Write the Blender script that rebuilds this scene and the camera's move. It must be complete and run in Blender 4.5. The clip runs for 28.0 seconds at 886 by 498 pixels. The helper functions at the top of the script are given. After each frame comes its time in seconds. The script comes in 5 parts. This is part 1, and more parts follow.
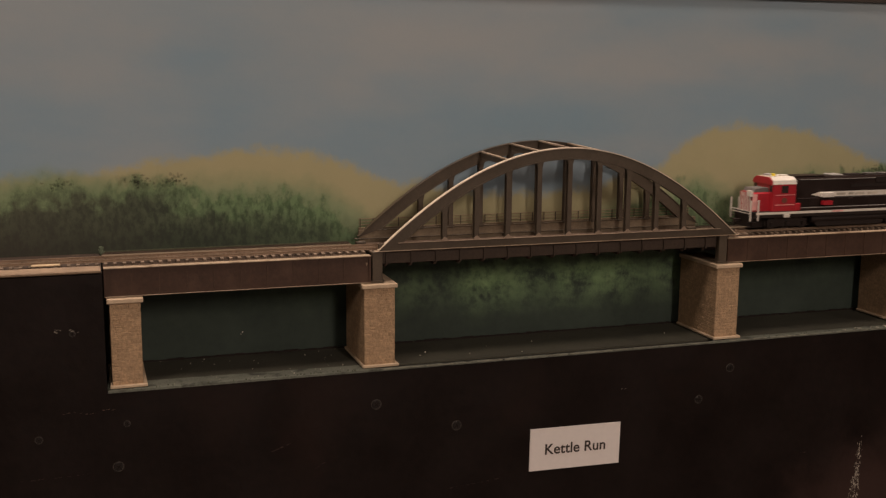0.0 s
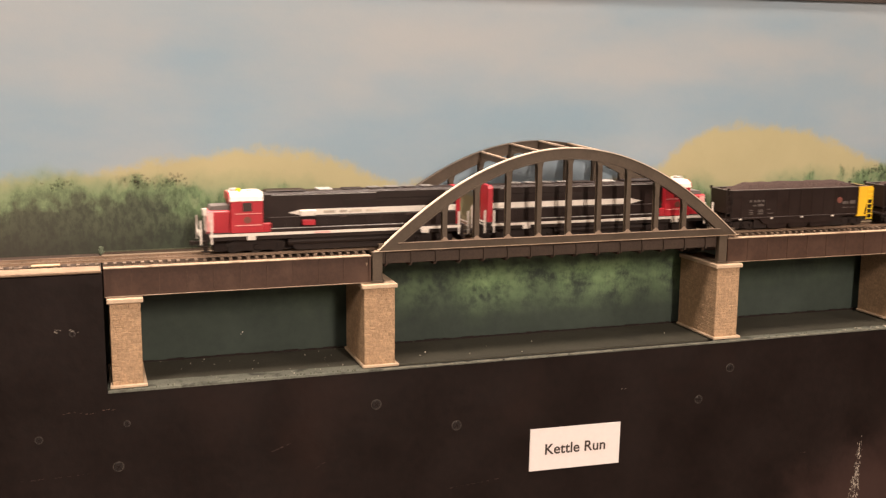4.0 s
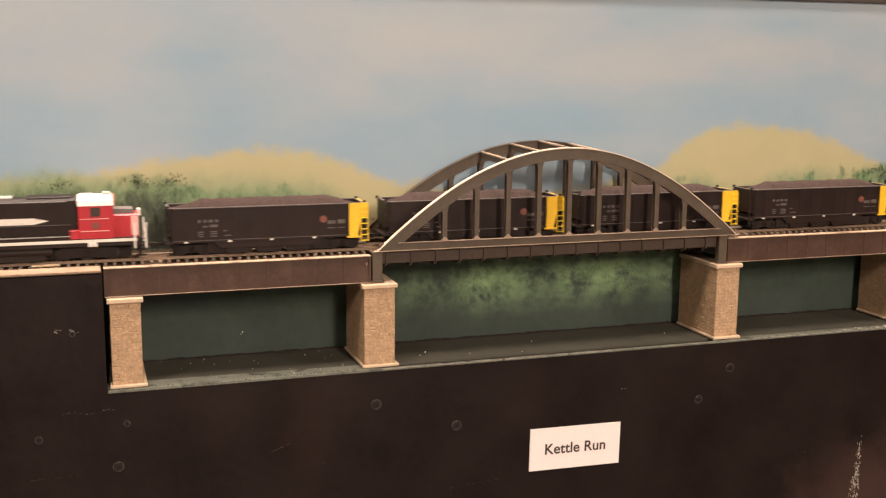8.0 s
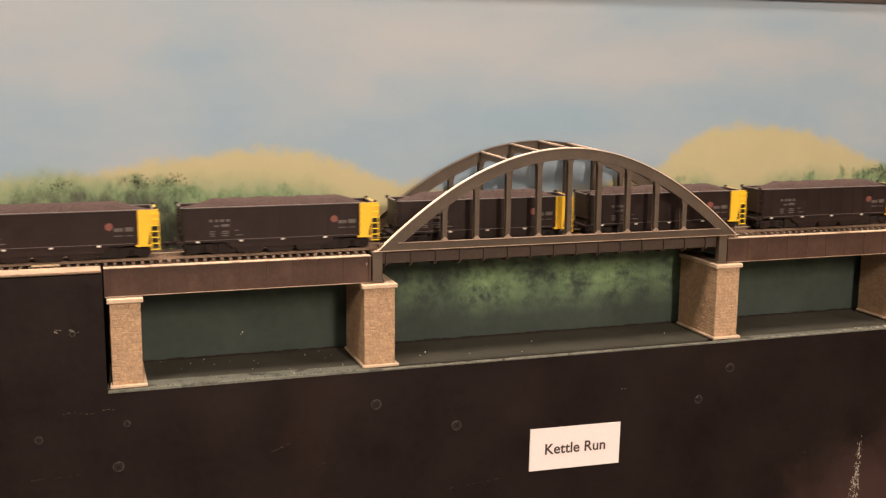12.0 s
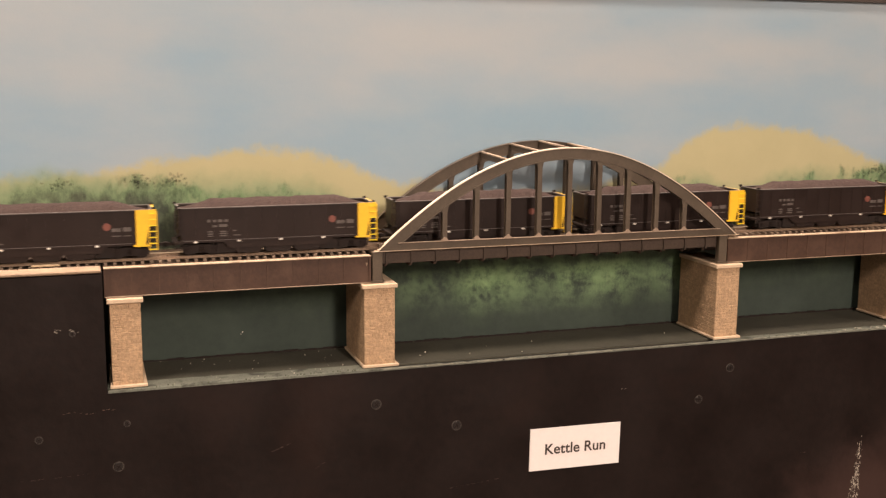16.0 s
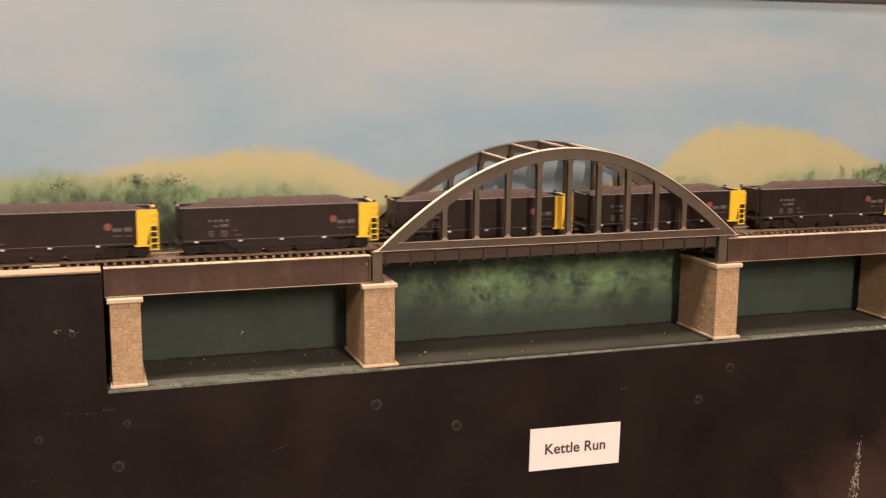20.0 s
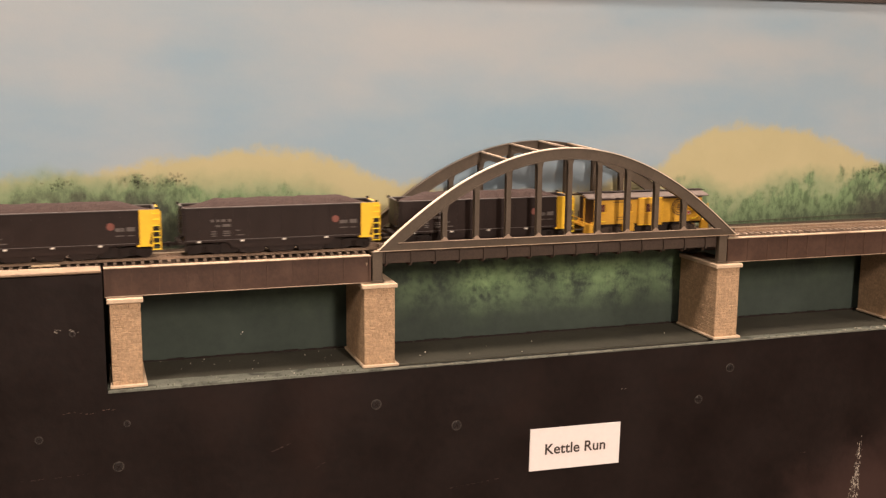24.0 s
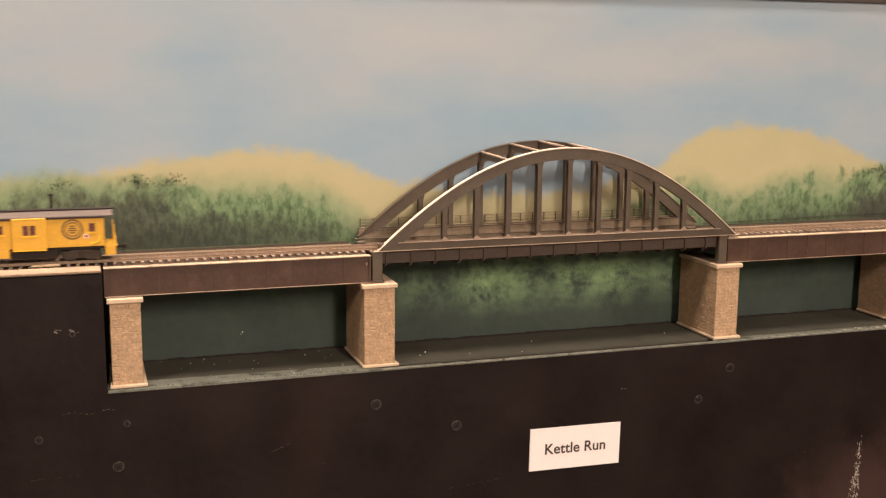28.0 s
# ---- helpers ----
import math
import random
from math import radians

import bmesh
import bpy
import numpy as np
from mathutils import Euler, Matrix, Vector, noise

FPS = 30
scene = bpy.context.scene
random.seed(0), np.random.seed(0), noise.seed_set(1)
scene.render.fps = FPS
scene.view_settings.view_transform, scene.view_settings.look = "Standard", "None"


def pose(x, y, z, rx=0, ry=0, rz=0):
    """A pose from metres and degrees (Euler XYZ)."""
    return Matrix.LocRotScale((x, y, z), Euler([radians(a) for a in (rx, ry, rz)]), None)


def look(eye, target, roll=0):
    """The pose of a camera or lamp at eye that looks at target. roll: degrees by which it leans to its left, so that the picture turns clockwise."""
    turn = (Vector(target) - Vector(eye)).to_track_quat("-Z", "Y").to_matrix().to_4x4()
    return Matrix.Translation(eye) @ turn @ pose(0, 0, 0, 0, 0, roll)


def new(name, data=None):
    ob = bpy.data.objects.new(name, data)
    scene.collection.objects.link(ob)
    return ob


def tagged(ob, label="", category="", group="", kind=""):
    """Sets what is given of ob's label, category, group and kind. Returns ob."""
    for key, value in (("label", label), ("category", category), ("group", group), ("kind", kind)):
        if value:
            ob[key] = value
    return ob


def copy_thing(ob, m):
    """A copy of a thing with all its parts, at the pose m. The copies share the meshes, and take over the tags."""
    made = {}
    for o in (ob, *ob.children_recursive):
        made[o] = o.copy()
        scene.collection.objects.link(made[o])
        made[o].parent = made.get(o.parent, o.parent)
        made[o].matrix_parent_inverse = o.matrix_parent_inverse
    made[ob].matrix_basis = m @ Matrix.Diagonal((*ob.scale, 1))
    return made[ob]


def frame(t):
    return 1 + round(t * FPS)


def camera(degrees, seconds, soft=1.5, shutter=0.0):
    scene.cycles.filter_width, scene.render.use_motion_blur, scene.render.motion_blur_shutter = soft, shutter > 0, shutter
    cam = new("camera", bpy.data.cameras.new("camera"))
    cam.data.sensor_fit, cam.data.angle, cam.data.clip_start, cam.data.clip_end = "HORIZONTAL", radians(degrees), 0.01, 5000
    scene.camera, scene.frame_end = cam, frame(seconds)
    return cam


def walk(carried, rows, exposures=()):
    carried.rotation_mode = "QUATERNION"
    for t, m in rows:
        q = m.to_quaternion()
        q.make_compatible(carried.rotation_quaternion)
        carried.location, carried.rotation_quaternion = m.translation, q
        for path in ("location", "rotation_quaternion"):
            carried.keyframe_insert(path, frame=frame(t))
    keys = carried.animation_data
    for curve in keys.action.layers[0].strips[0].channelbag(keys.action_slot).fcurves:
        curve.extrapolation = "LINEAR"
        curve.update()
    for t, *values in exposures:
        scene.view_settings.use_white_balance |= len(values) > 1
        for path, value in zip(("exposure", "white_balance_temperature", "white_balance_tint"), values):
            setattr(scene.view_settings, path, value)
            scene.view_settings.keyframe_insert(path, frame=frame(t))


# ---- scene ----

# A model-railway module in HO: x along the track, y into the depth, z up. Rail level is about z = 5 mm.
EYE = Vector((-0.2408, -0.8992, 0.1684))
AIM = Vector((0.31194, 0.93503, -0.16854))
cam = camera(44.44, 28.0, soft=1.3, shutter=0.5)
STAND = look(EYE, EYE + AIM, 0.50)
walk(cam, [(0.0, STAND), (28.0, STAND)],
     exposures=[(0.0, -1.53), (0.1, -1.05), (0.2, -0.60), (0.3, -0.27), (0.4, -0.05), (0.5, 0.05), (28.0, 0.05)])

# ---- light: ceiling panels out of view, the two side ones added as fill ----
world = bpy.data.worlds.new("room_air")
scene.world = world
world.use_nodes = True
world.node_tree.nodes["Background"].inputs[0].default_value = (1.0, 0.8, 0.66, 1)
world.node_tree.nodes["Background"].inputs[1].default_value = 0.02
WARM = (1.0, 0.82, 0.69)
CEILING = 1.42


def room_lamp(x, y, sx, sy, watts):
    data = bpy.data.lights.new("ceiling_lamp", "AREA")
    data.shape, data.size, data.size_y, data.energy, data.color = "RECTANGLE", sx, sy, watts, WARM
    ob = new("ceiling_lamp", data)
    ob.matrix_world = pose(x, y, CEILING - 0.045)
    return ob


# First three follow the shadows and lit tops; the side two are added fill.
LAMPS = [(0.43, -3.9, 0.08, 2.30, 282.0), (-0.25, -0.42, 1.20, 0.30, 24.0), (0.15, 0.15, 1.60, 0.30, 56.0), (-2.2, -2.2, 0.6, 0.6, 44.0), (2.5, -2.2, 0.6, 0.6, 50.0)]
for lamp in LAMPS:
    room_lamp(*lamp)


# ---- materials ----
def mat(name, base, rough=0.6, metal=0.0, vary=0.25, scale=60.0, bump=0.0, bscale=None, spread=0.0, spec=0.5, stain=None):
    """A painted or moulded surface: two scales of variation in colour and fine relief; spread varies the pieces."""
    m = bpy.data.materials.new(name)
    m.use_nodes = True
    nt = m.node_tree
    bs = nt.nodes["Principled BSDF"]
    bs.inputs["Roughness"].default_value, bs.inputs["Metallic"].default_value = rough, metal
    bs.inputs["Specular IOR Level"].default_value = spec
    tc = nt.nodes.new("ShaderNodeTexCoord")
    big, fine = nt.nodes.new("ShaderNodeTexNoise"), nt.nodes.new("ShaderNodeTexNoise")
    big.inputs["Scale"].default_value, fine.inputs["Scale"].default_value = scale, scale * 9
    big.inputs["Detail"].default_value, fine.inputs["Detail"].default_value = 4, 5
    for n in (big, fine):
        nt.links.new(tc.outputs["Object"], n.inputs["Vector"])
    mul = nt.nodes.new("ShaderNodeMath")
    mul.operation = "ADD"
    nt.links.new(big.outputs["Fac"], mul.inputs[0])
    nt.links.new(fine.outputs["Fac"], mul.inputs[1])
    rng = nt.nodes.new("ShaderNodeMapRange")
    rng.inputs["From Min"].default_value, rng.inputs["From Max"].default_value = 0.65, 1.35
    rng.inputs["To Min"].default_value, rng.inputs["To Max"].default_value = 1 - vary, 1 + vary
    nt.links.new(mul.outputs[0], rng.inputs["Value"])
    last = rng.outputs[0]
    if spread:
        info, geo = nt.nodes.new("ShaderNodeObjectInfo"), nt.nodes.new("ShaderNodeNewGeometry")
        s = nt.nodes.new("ShaderNodeMath")
        s.operation = "ADD"
        nt.links.new(info.outputs["Random"], s.inputs[0])
        nt.links.new(geo.outputs["Random Per Island"], s.inputs[1])
        fr = nt.nodes.new("ShaderNodeMath")
        fr.operation = "FRACT"
        nt.links.new(s.outputs[0], fr.inputs[0])
        r2 = nt.nodes.new("ShaderNodeMapRange")
        r2.inputs["To Min"].default_value, r2.inputs["To Max"].default_value = 1 - spread, 1 + spread
        nt.links.new(fr.outputs[0], r2.inputs["Value"])
        t = nt.nodes.new("ShaderNodeMath")
        t.operation = "MULTIPLY"
        nt.links.new(last, t.inputs[0])
        nt.links.new(r2.outputs[0], t.inputs[1])
        last = t.outputs[0]
    vm = nt.nodes.new("ShaderNodeVectorMath")
    vm.operation = "SCALE"
    vm.inputs[0].default_value = base
    nt.links.new(last, vm.inputs["Scale"])
    colour = vm.outputs[0]
    if stain:
        mix = nt.nodes.new("ShaderNodeMix")
        mix.data_type = "RGBA"
        sn = nt.nodes.new("ShaderNodeTexNoise")
        sn.inputs["Scale"].default_value, sn.inputs["Detail"].default_value = stain[1], 6
        nt.links.new(tc.outputs["Object"], sn.inputs["Vector"])
        ra = nt.nodes.new("ShaderNodeMapRange")
        ra.inputs["From Min"].default_value, ra.inputs["From Max"].default_value = stain[2], stain[2] + 0.12
        nt.links.new(sn.outputs["Fac"], ra.inputs["Value"])
        nt.links.new(ra.outputs[0], mix.inputs["Factor"])
        nt.links.new(colour, mix.inputs["A"])
        mix.inputs["B"].default_value = (*stain[0], 1)
        colour = mix.outputs["Result"]
    nt.links.new(colour, bs.inputs["Base Color"])
    rr = nt.nodes.new("ShaderNodeMapRange")
    rr.inputs["From Min"].default_value, rr.inputs["From Max"].default_value = 0.3, 0.7
    rr.inputs["To Min"].default_value, rr.inputs["To Max"].default_value = max(0.03, rough - 0.08), min(1, rough + 0.08)
    nt.links.new(big.outputs["Fac"], rr.inputs["Value"])
    nt.links.new(rr.outputs[0], bs.inputs["Roughness"])
    if bump:
        bn, bt = nt.nodes.new("ShaderNodeBump"), nt.nodes.new("ShaderNodeTexNoise")
        bt.inputs["Scale"].default_value, bt.inputs["Detail"].default_value = bscale or scale * 12, 5
        nt.links.new(tc.outputs["Object"], bt.inputs["Vector"])
        bn.inputs["Strength"].default_value, bn.inputs["Distance"].default_value = bump, 0.001
        nt.links.new(bt.outputs["Fac"], bn.inputs["Height"])
        nt.links.new(bn.outputs[0], bs.inputs["Normal"])
    return m


def plain_curve(nt, x_out, stops, lo, hi):
    """A soft profile along x: stops of (x, 0..1)."""
    mr = nt.nodes.new("ShaderNodeMapRange")
    mr.inputs["From Min"].default_value, mr.inputs["From Max"].default_value = lo, hi
    nt.links.new(x_out, mr.inputs["Value"])
    cr = nt.nodes.new("ShaderNodeValToRGB")
    cr.color_ramp.interpolation = "CARDINAL" if len(stops) > 12 else "EASE"
    els = cr.color_ramp.elements
    while len(els) > 1:
        els.remove(els[-1])
    for i, (x, v) in enumerate(stops):
        e = els[0] if i == 0 else els.new((x - lo) / (hi - lo))
        e.position, e.color = (x - lo) / (hi - lo), (v, v, v, 1)
    nt.links.new(mr.outputs[0], cr.inputs["Fac"])
    return cr.outputs["Color"]


def nmath(nt, op, a, b):
    n = nt.nodes.new("ShaderNodeMath")
    n.operation = op
    for k, v in enumerate((a, b)):
        if isinstance(v, (int, float)):
            n.inputs[k].default_value = v
        else:
            nt.links.new(v, n.inputs[k])
    return n.outputs[0]


def nnoise(nt, vec, scale, detail=4, rough=0.55):
    n = nt.nodes.new("ShaderNodeTexNoise")
    n.inputs["Scale"].default_value, n.inputs["Detail"].default_value, n.inputs["Roughness"].default_value = scale, detail, rough
    nt.links.new(vec, n.inputs["Vector"])
    return n.outputs["Fac"]


def nramp(nt, fac, a, b):
    n = nt.nodes.new("ShaderNodeMapRange")
    n.interpolation_type = "SMOOTHSTEP"
    n.inputs["From Min"].default_value, n.inputs["From Max"].default_value = a, b
    nt.links.new(fac, n.inputs["Value"])
    return n.outputs[0]


def nmix(nt, fac, a, b):
    n = nt.nodes.new("ShaderNodeMix")
    n.data_type = "RGBA"
    if isinstance(fac, float):
        n.inputs["Factor"].default_value = fac
    else:
        nt.links.new(fac, n.inputs["Factor"])
    for key, v in (("A", a), ("B", b)):
        if isinstance(v, tuple):
            n.inputs[key].default_value = (*v, 1)
        else:
            nt.links.new(v, n.inputs[key])
    return n.outputs["Result"]


HILL = [(-0.60, 0.052), (-0.308, 0.067), (-0.216, 0.0745), (-0.123, 0.0885), (-0.066, 0.089), (-0.014, 0.078), (0.041, 0.0555), (0.058, 0.058),
        (0.10, 0.046), (0.24, 0.046), (0.285, 0.060), (0.325, 0.070), (0.350, 0.090), (0.385, 0.1045), (0.431, 0.1075), (0.475, 0.1045), (0.516, 0.096), (0.554, 0.081), (0.607, 0.062), (0.8, 0.05)]
BUSH = [(-0.60, 0.056), (-0.308, 0.064), (-0.27, 0.074), (-0.245, 0.066), (-0.222, 0.058), (-0.195, 0.072), (-0.163, 0.071), (-0.118, 0.061), (-0.055, 0.053), (-0.02, 0.036), (0.010, 0.014),
        (0.05, 0.006), (0.20, 0.006), (0.25, 0.022), (0.30, 0.034), (0.34, 0.042), (0.372, 0.046), (0.415, 0.034), (0.445, 0.038), (0.475, 0.045), (0.515, 0.050), (0.545, 0.047), (0.60, 0.062), (0.8, 0.055)]


MIST = [(-0.60, 0.058), (-0.335, 0.060), (-0.305, 0.074), (-0.255, 0.078), (-0.215, 0.070), (-0.180, 0.070), (-0.118, 0.069), (-0.055, 0.066), (-0.02, 0.054), (0.012, 0.034),
        (0.05, 0.010), (0.20, 0.010), (0.25, 0.028), (0.30, 0.040), (0.335, 0.050), (0.368, 0.062), (0.390, 0.052), (0.415, 0.046), (0.445, 0.052), (0.475, 0.060), (0.520, 0.063), (0.55, 0.056), (0.60, 0.066), (0.8, 0.058)]


def profile(stops, x):
    return float(np.interp(x, [s[0] for s in stops], [s[1] for s in stops]))


CLOUDS = [(0.085, 0.188, 0.10, 0.030, 0.40), (0.285, 0.165, 0.10, 0.022, 0.40), (-0.25, 0.150, 0.07, 0.020, 0.35), (0.46, 0.185, 0.09, 0.022, 0.30), (-0.30, 0.215, 0.09, 0.030, 0.30),
          (-0.14, 0.172, 0.06, 0.020, -0.35), (0.16, 0.118, 0.16, 0.022, -0.40), (0.55, 0.140, 0.12, 0.025, -0.25), (0.30, 0.220, 0.10, 0.02, -0.2)]


def painted_sky():
    """The hand-painted backdrop: blue-grey sky with soft clouds, ochre hills and hazy scrub."""
    m = bpy.data.materials.new("painted_backdrop")
    m.use_nodes = True
    nt = m.node_tree
    bs = nt.nodes["Principled BSDF"]
    bs.inputs["Roughness"].default_value = 0.85
    bs.inputs["Specular IOR Level"].default_value = 0.2
    tc = nt.nodes.new("ShaderNodeTexCoord")
    vec = tc.outputs["Object"]
    sep = nt.nodes.new("ShaderNodeSeparateXYZ")
    nt.links.new(vec, sep.inputs[0])
    x, z = sep.outputs["X"], sep.outputs["Z"]
    mp = nt.nodes.new("ShaderNodeMapping")
    mp.inputs["Scale"].default_value = (0.55, 1, 1.25)
    mp.inputs["Location"].default_value = (0.17, 0, 0.02)
    nt.links.new(vec, mp.inputs["Vector"])
    cloud = nnoise(nt, mp.outputs[0], 13.0, 4, 0.55)
    wisp = nnoise(nt, mp.outputs[0], 30.0, 4, 0.5)
    band = plain_curve(nt, z, [(-0.05, 0.25), (0.06, 0.25), (0.105, 0.25), (0.135, 0.36), (0.165, 0.50), (0.19, 0.52), (0.235, 0.48), (0.30, 0.5)], -0.05, 0.30)
    amount = nmath(nt, "ADD", nmath(nt, "ADD", nmath(nt, "MULTIPLY", nmath(nt, "SUBTRACT", cloud, 0.5), 1.15), band), nmath(nt, "MULTIPLY", nmath(nt, "SUBTRACT", wisp, 0.5), 0.35))
    for cx, cz, rx, rz, power in CLOUDS:
        dx = nmath(nt, "MULTIPLY", nmath(nt, "SUBTRACT", x, cx), 1 / rx)
        dz = nmath(nt, "MULTIPLY", nmath(nt, "SUBTRACT", z, cz), 1 / rz)
        far = nmath(nt, "SQRT", nmath(nt, "ADD", nmath(nt, "MULTIPLY", dx, dx), nmath(nt, "MULTIPLY", dz, dz)), 0.0)
        amount = nmath(nt, "ADD", amount, nmath(nt, "MULTIPLY", nramp(nt, far, 1.3, 0.0), power * 0.8))
    sky = nmix(nt, nramp(nt, amount, -0.15, 1.0), (0.243, 0.352, 0.438), (0.382, 0.410, 0.430))
    brush = nnoise(nt, vec, 160.0, 5, 0.6)
    sky = nmix(nt, nmath(nt, "MULTIPLY", brush, 0.10), sky, (0.42, 0.44, 0.45))
    # ochre hills with dabbed upper edges
    hill = plain_curve(nt, x, [(a, b / 0.15) for a, b in HILL], -0.6, 0.8)
    edge = nmath(nt, "ADD", nmath(nt, "MULTIPLY", nmath(nt, "SUBTRACT", nnoise(nt, vec, 55.0, 4), 0.5), 0.020), nmath(nt, "MULTIPLY", nmath(nt, "SUBTRACT", nnoise(nt, vec, 190.0, 3), 0.5), 0.009))
    over = nmath(nt, "SUBTRACT", nmath(nt, "ADD", nmath(nt, "MULTIPLY", hill, 0.15), edge), z)
    tan = nmix(nt, nnoise(nt, vec, 26.0, 4), (0.400, 0.362, 0.212), (0.468, 0.422, 0.250))
    col = nmix(nt, nramp(nt, over, -0.0060, 0.0070), sky, tan)
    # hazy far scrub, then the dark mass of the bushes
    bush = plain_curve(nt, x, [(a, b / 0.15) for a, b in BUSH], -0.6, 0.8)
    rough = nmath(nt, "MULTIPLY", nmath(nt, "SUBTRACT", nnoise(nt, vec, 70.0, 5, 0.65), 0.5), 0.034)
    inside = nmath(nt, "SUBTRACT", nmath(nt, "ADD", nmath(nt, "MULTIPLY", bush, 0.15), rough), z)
    mist = plain_curve(nt, x, [(a, b / 0.15) for a, b in MIST], -0.6, 0.8)
    drift = nmath(nt, "MULTIPLY", nmath(nt, "SUBTRACT", nnoise(nt, vec, 60.0, 4, 0.55), 0.5), 0.022)
    within = nmath(nt, "SUBTRACT", nmath(nt, "ADD", nmath(nt, "MULTIPLY", mist, 0.15), drift), z)
    haze = nmix(nt, nnoise(nt, vec, 90.0, 4), (0.185, 0.250, 0.140), (0.275, 0.345, 0.200))
    col = nmix(nt, nmath(nt, "MULTIPLY", nramp(nt, within, -0.006, 0.020), 0.88), col, haze)
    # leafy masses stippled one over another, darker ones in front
    up = nt.nodes.new("ShaderNodeMapping")
    up.inputs["Scale"].default_value = (1.0, 1.0, 0.6)
    nt.links.new(vec, up.inputs["Vector"])
    stipple = nnoise(nt, up.outputs[0], 80.0, 8, 0.70)
    clump = nnoise(nt, vec, 30.0, 3, 0.5)
    speck = nnoise(nt, up.outputs[0], 150.0, 6, 0.70)
    leafy = nmix(nt, nramp(nt, speck, 0.38, 0.60), (0.070, 0.115, 0.058), (0.165, 0.250, 0.125))
    fresh = plain_curve(nt, x, [(-0.60, 0.45), (-0.24, 0.50), (-0.19, 0.75), (-0.12, 0.9), (-0.05, 0.9), (0.0, 0.85), (0.32, 0.7), (0.42, 0.85), (0.56, 0.9), (0.80, 0.7)], -0.6, 0.8)
    cover = nmath(nt, "ADD", nmath(nt, "MULTIPLY", inside, 46.0), nmath(nt, "ADD", nmath(nt, "MULTIPLY", nmath(nt, "SUBTRACT", stipple, 0.5), 2.2), nmath(nt, "MULTIPLY", nmath(nt, "SUBTRACT", clump, 0.5), 3.2)))
    col = nmix(nt, nmath(nt, "MULTIPLY", nramp(nt, cover, -0.15, 0.75), fresh), col, leafy)
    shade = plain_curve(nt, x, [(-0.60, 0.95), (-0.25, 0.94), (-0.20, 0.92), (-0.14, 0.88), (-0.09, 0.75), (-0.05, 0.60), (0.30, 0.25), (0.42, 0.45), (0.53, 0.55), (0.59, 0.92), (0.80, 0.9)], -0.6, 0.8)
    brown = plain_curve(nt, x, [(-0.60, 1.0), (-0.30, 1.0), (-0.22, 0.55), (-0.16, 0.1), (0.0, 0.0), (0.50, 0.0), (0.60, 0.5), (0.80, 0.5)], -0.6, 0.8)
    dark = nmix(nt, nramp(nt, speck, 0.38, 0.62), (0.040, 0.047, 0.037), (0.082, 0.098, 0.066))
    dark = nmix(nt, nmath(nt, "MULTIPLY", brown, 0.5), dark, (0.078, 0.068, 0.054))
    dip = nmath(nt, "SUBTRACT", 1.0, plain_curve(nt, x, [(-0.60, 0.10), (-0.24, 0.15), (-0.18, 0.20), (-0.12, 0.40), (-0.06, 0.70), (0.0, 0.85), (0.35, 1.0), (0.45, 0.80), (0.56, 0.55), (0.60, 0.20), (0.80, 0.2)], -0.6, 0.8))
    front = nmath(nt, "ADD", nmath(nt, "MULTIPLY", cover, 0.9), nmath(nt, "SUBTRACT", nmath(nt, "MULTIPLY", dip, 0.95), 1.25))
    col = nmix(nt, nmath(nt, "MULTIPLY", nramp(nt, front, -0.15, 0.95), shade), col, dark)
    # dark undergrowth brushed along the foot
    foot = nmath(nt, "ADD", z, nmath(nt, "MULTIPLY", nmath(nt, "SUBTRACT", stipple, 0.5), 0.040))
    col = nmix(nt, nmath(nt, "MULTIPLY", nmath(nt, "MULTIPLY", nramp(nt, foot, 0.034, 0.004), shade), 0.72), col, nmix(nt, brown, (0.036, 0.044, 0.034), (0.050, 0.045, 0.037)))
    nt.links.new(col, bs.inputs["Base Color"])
    bn = nt.nodes.new("ShaderNodeBump")
    bn.inputs["Strength"].default_value, bn.inputs["Distance"].default_value = 0.10, 0.0006
    nt.links.new(nnoise(nt, vec, 420.0, 4), bn.inputs["Height"])
    nt.links.new(bn.outputs[0], bs.inputs["Normal"])
    return m


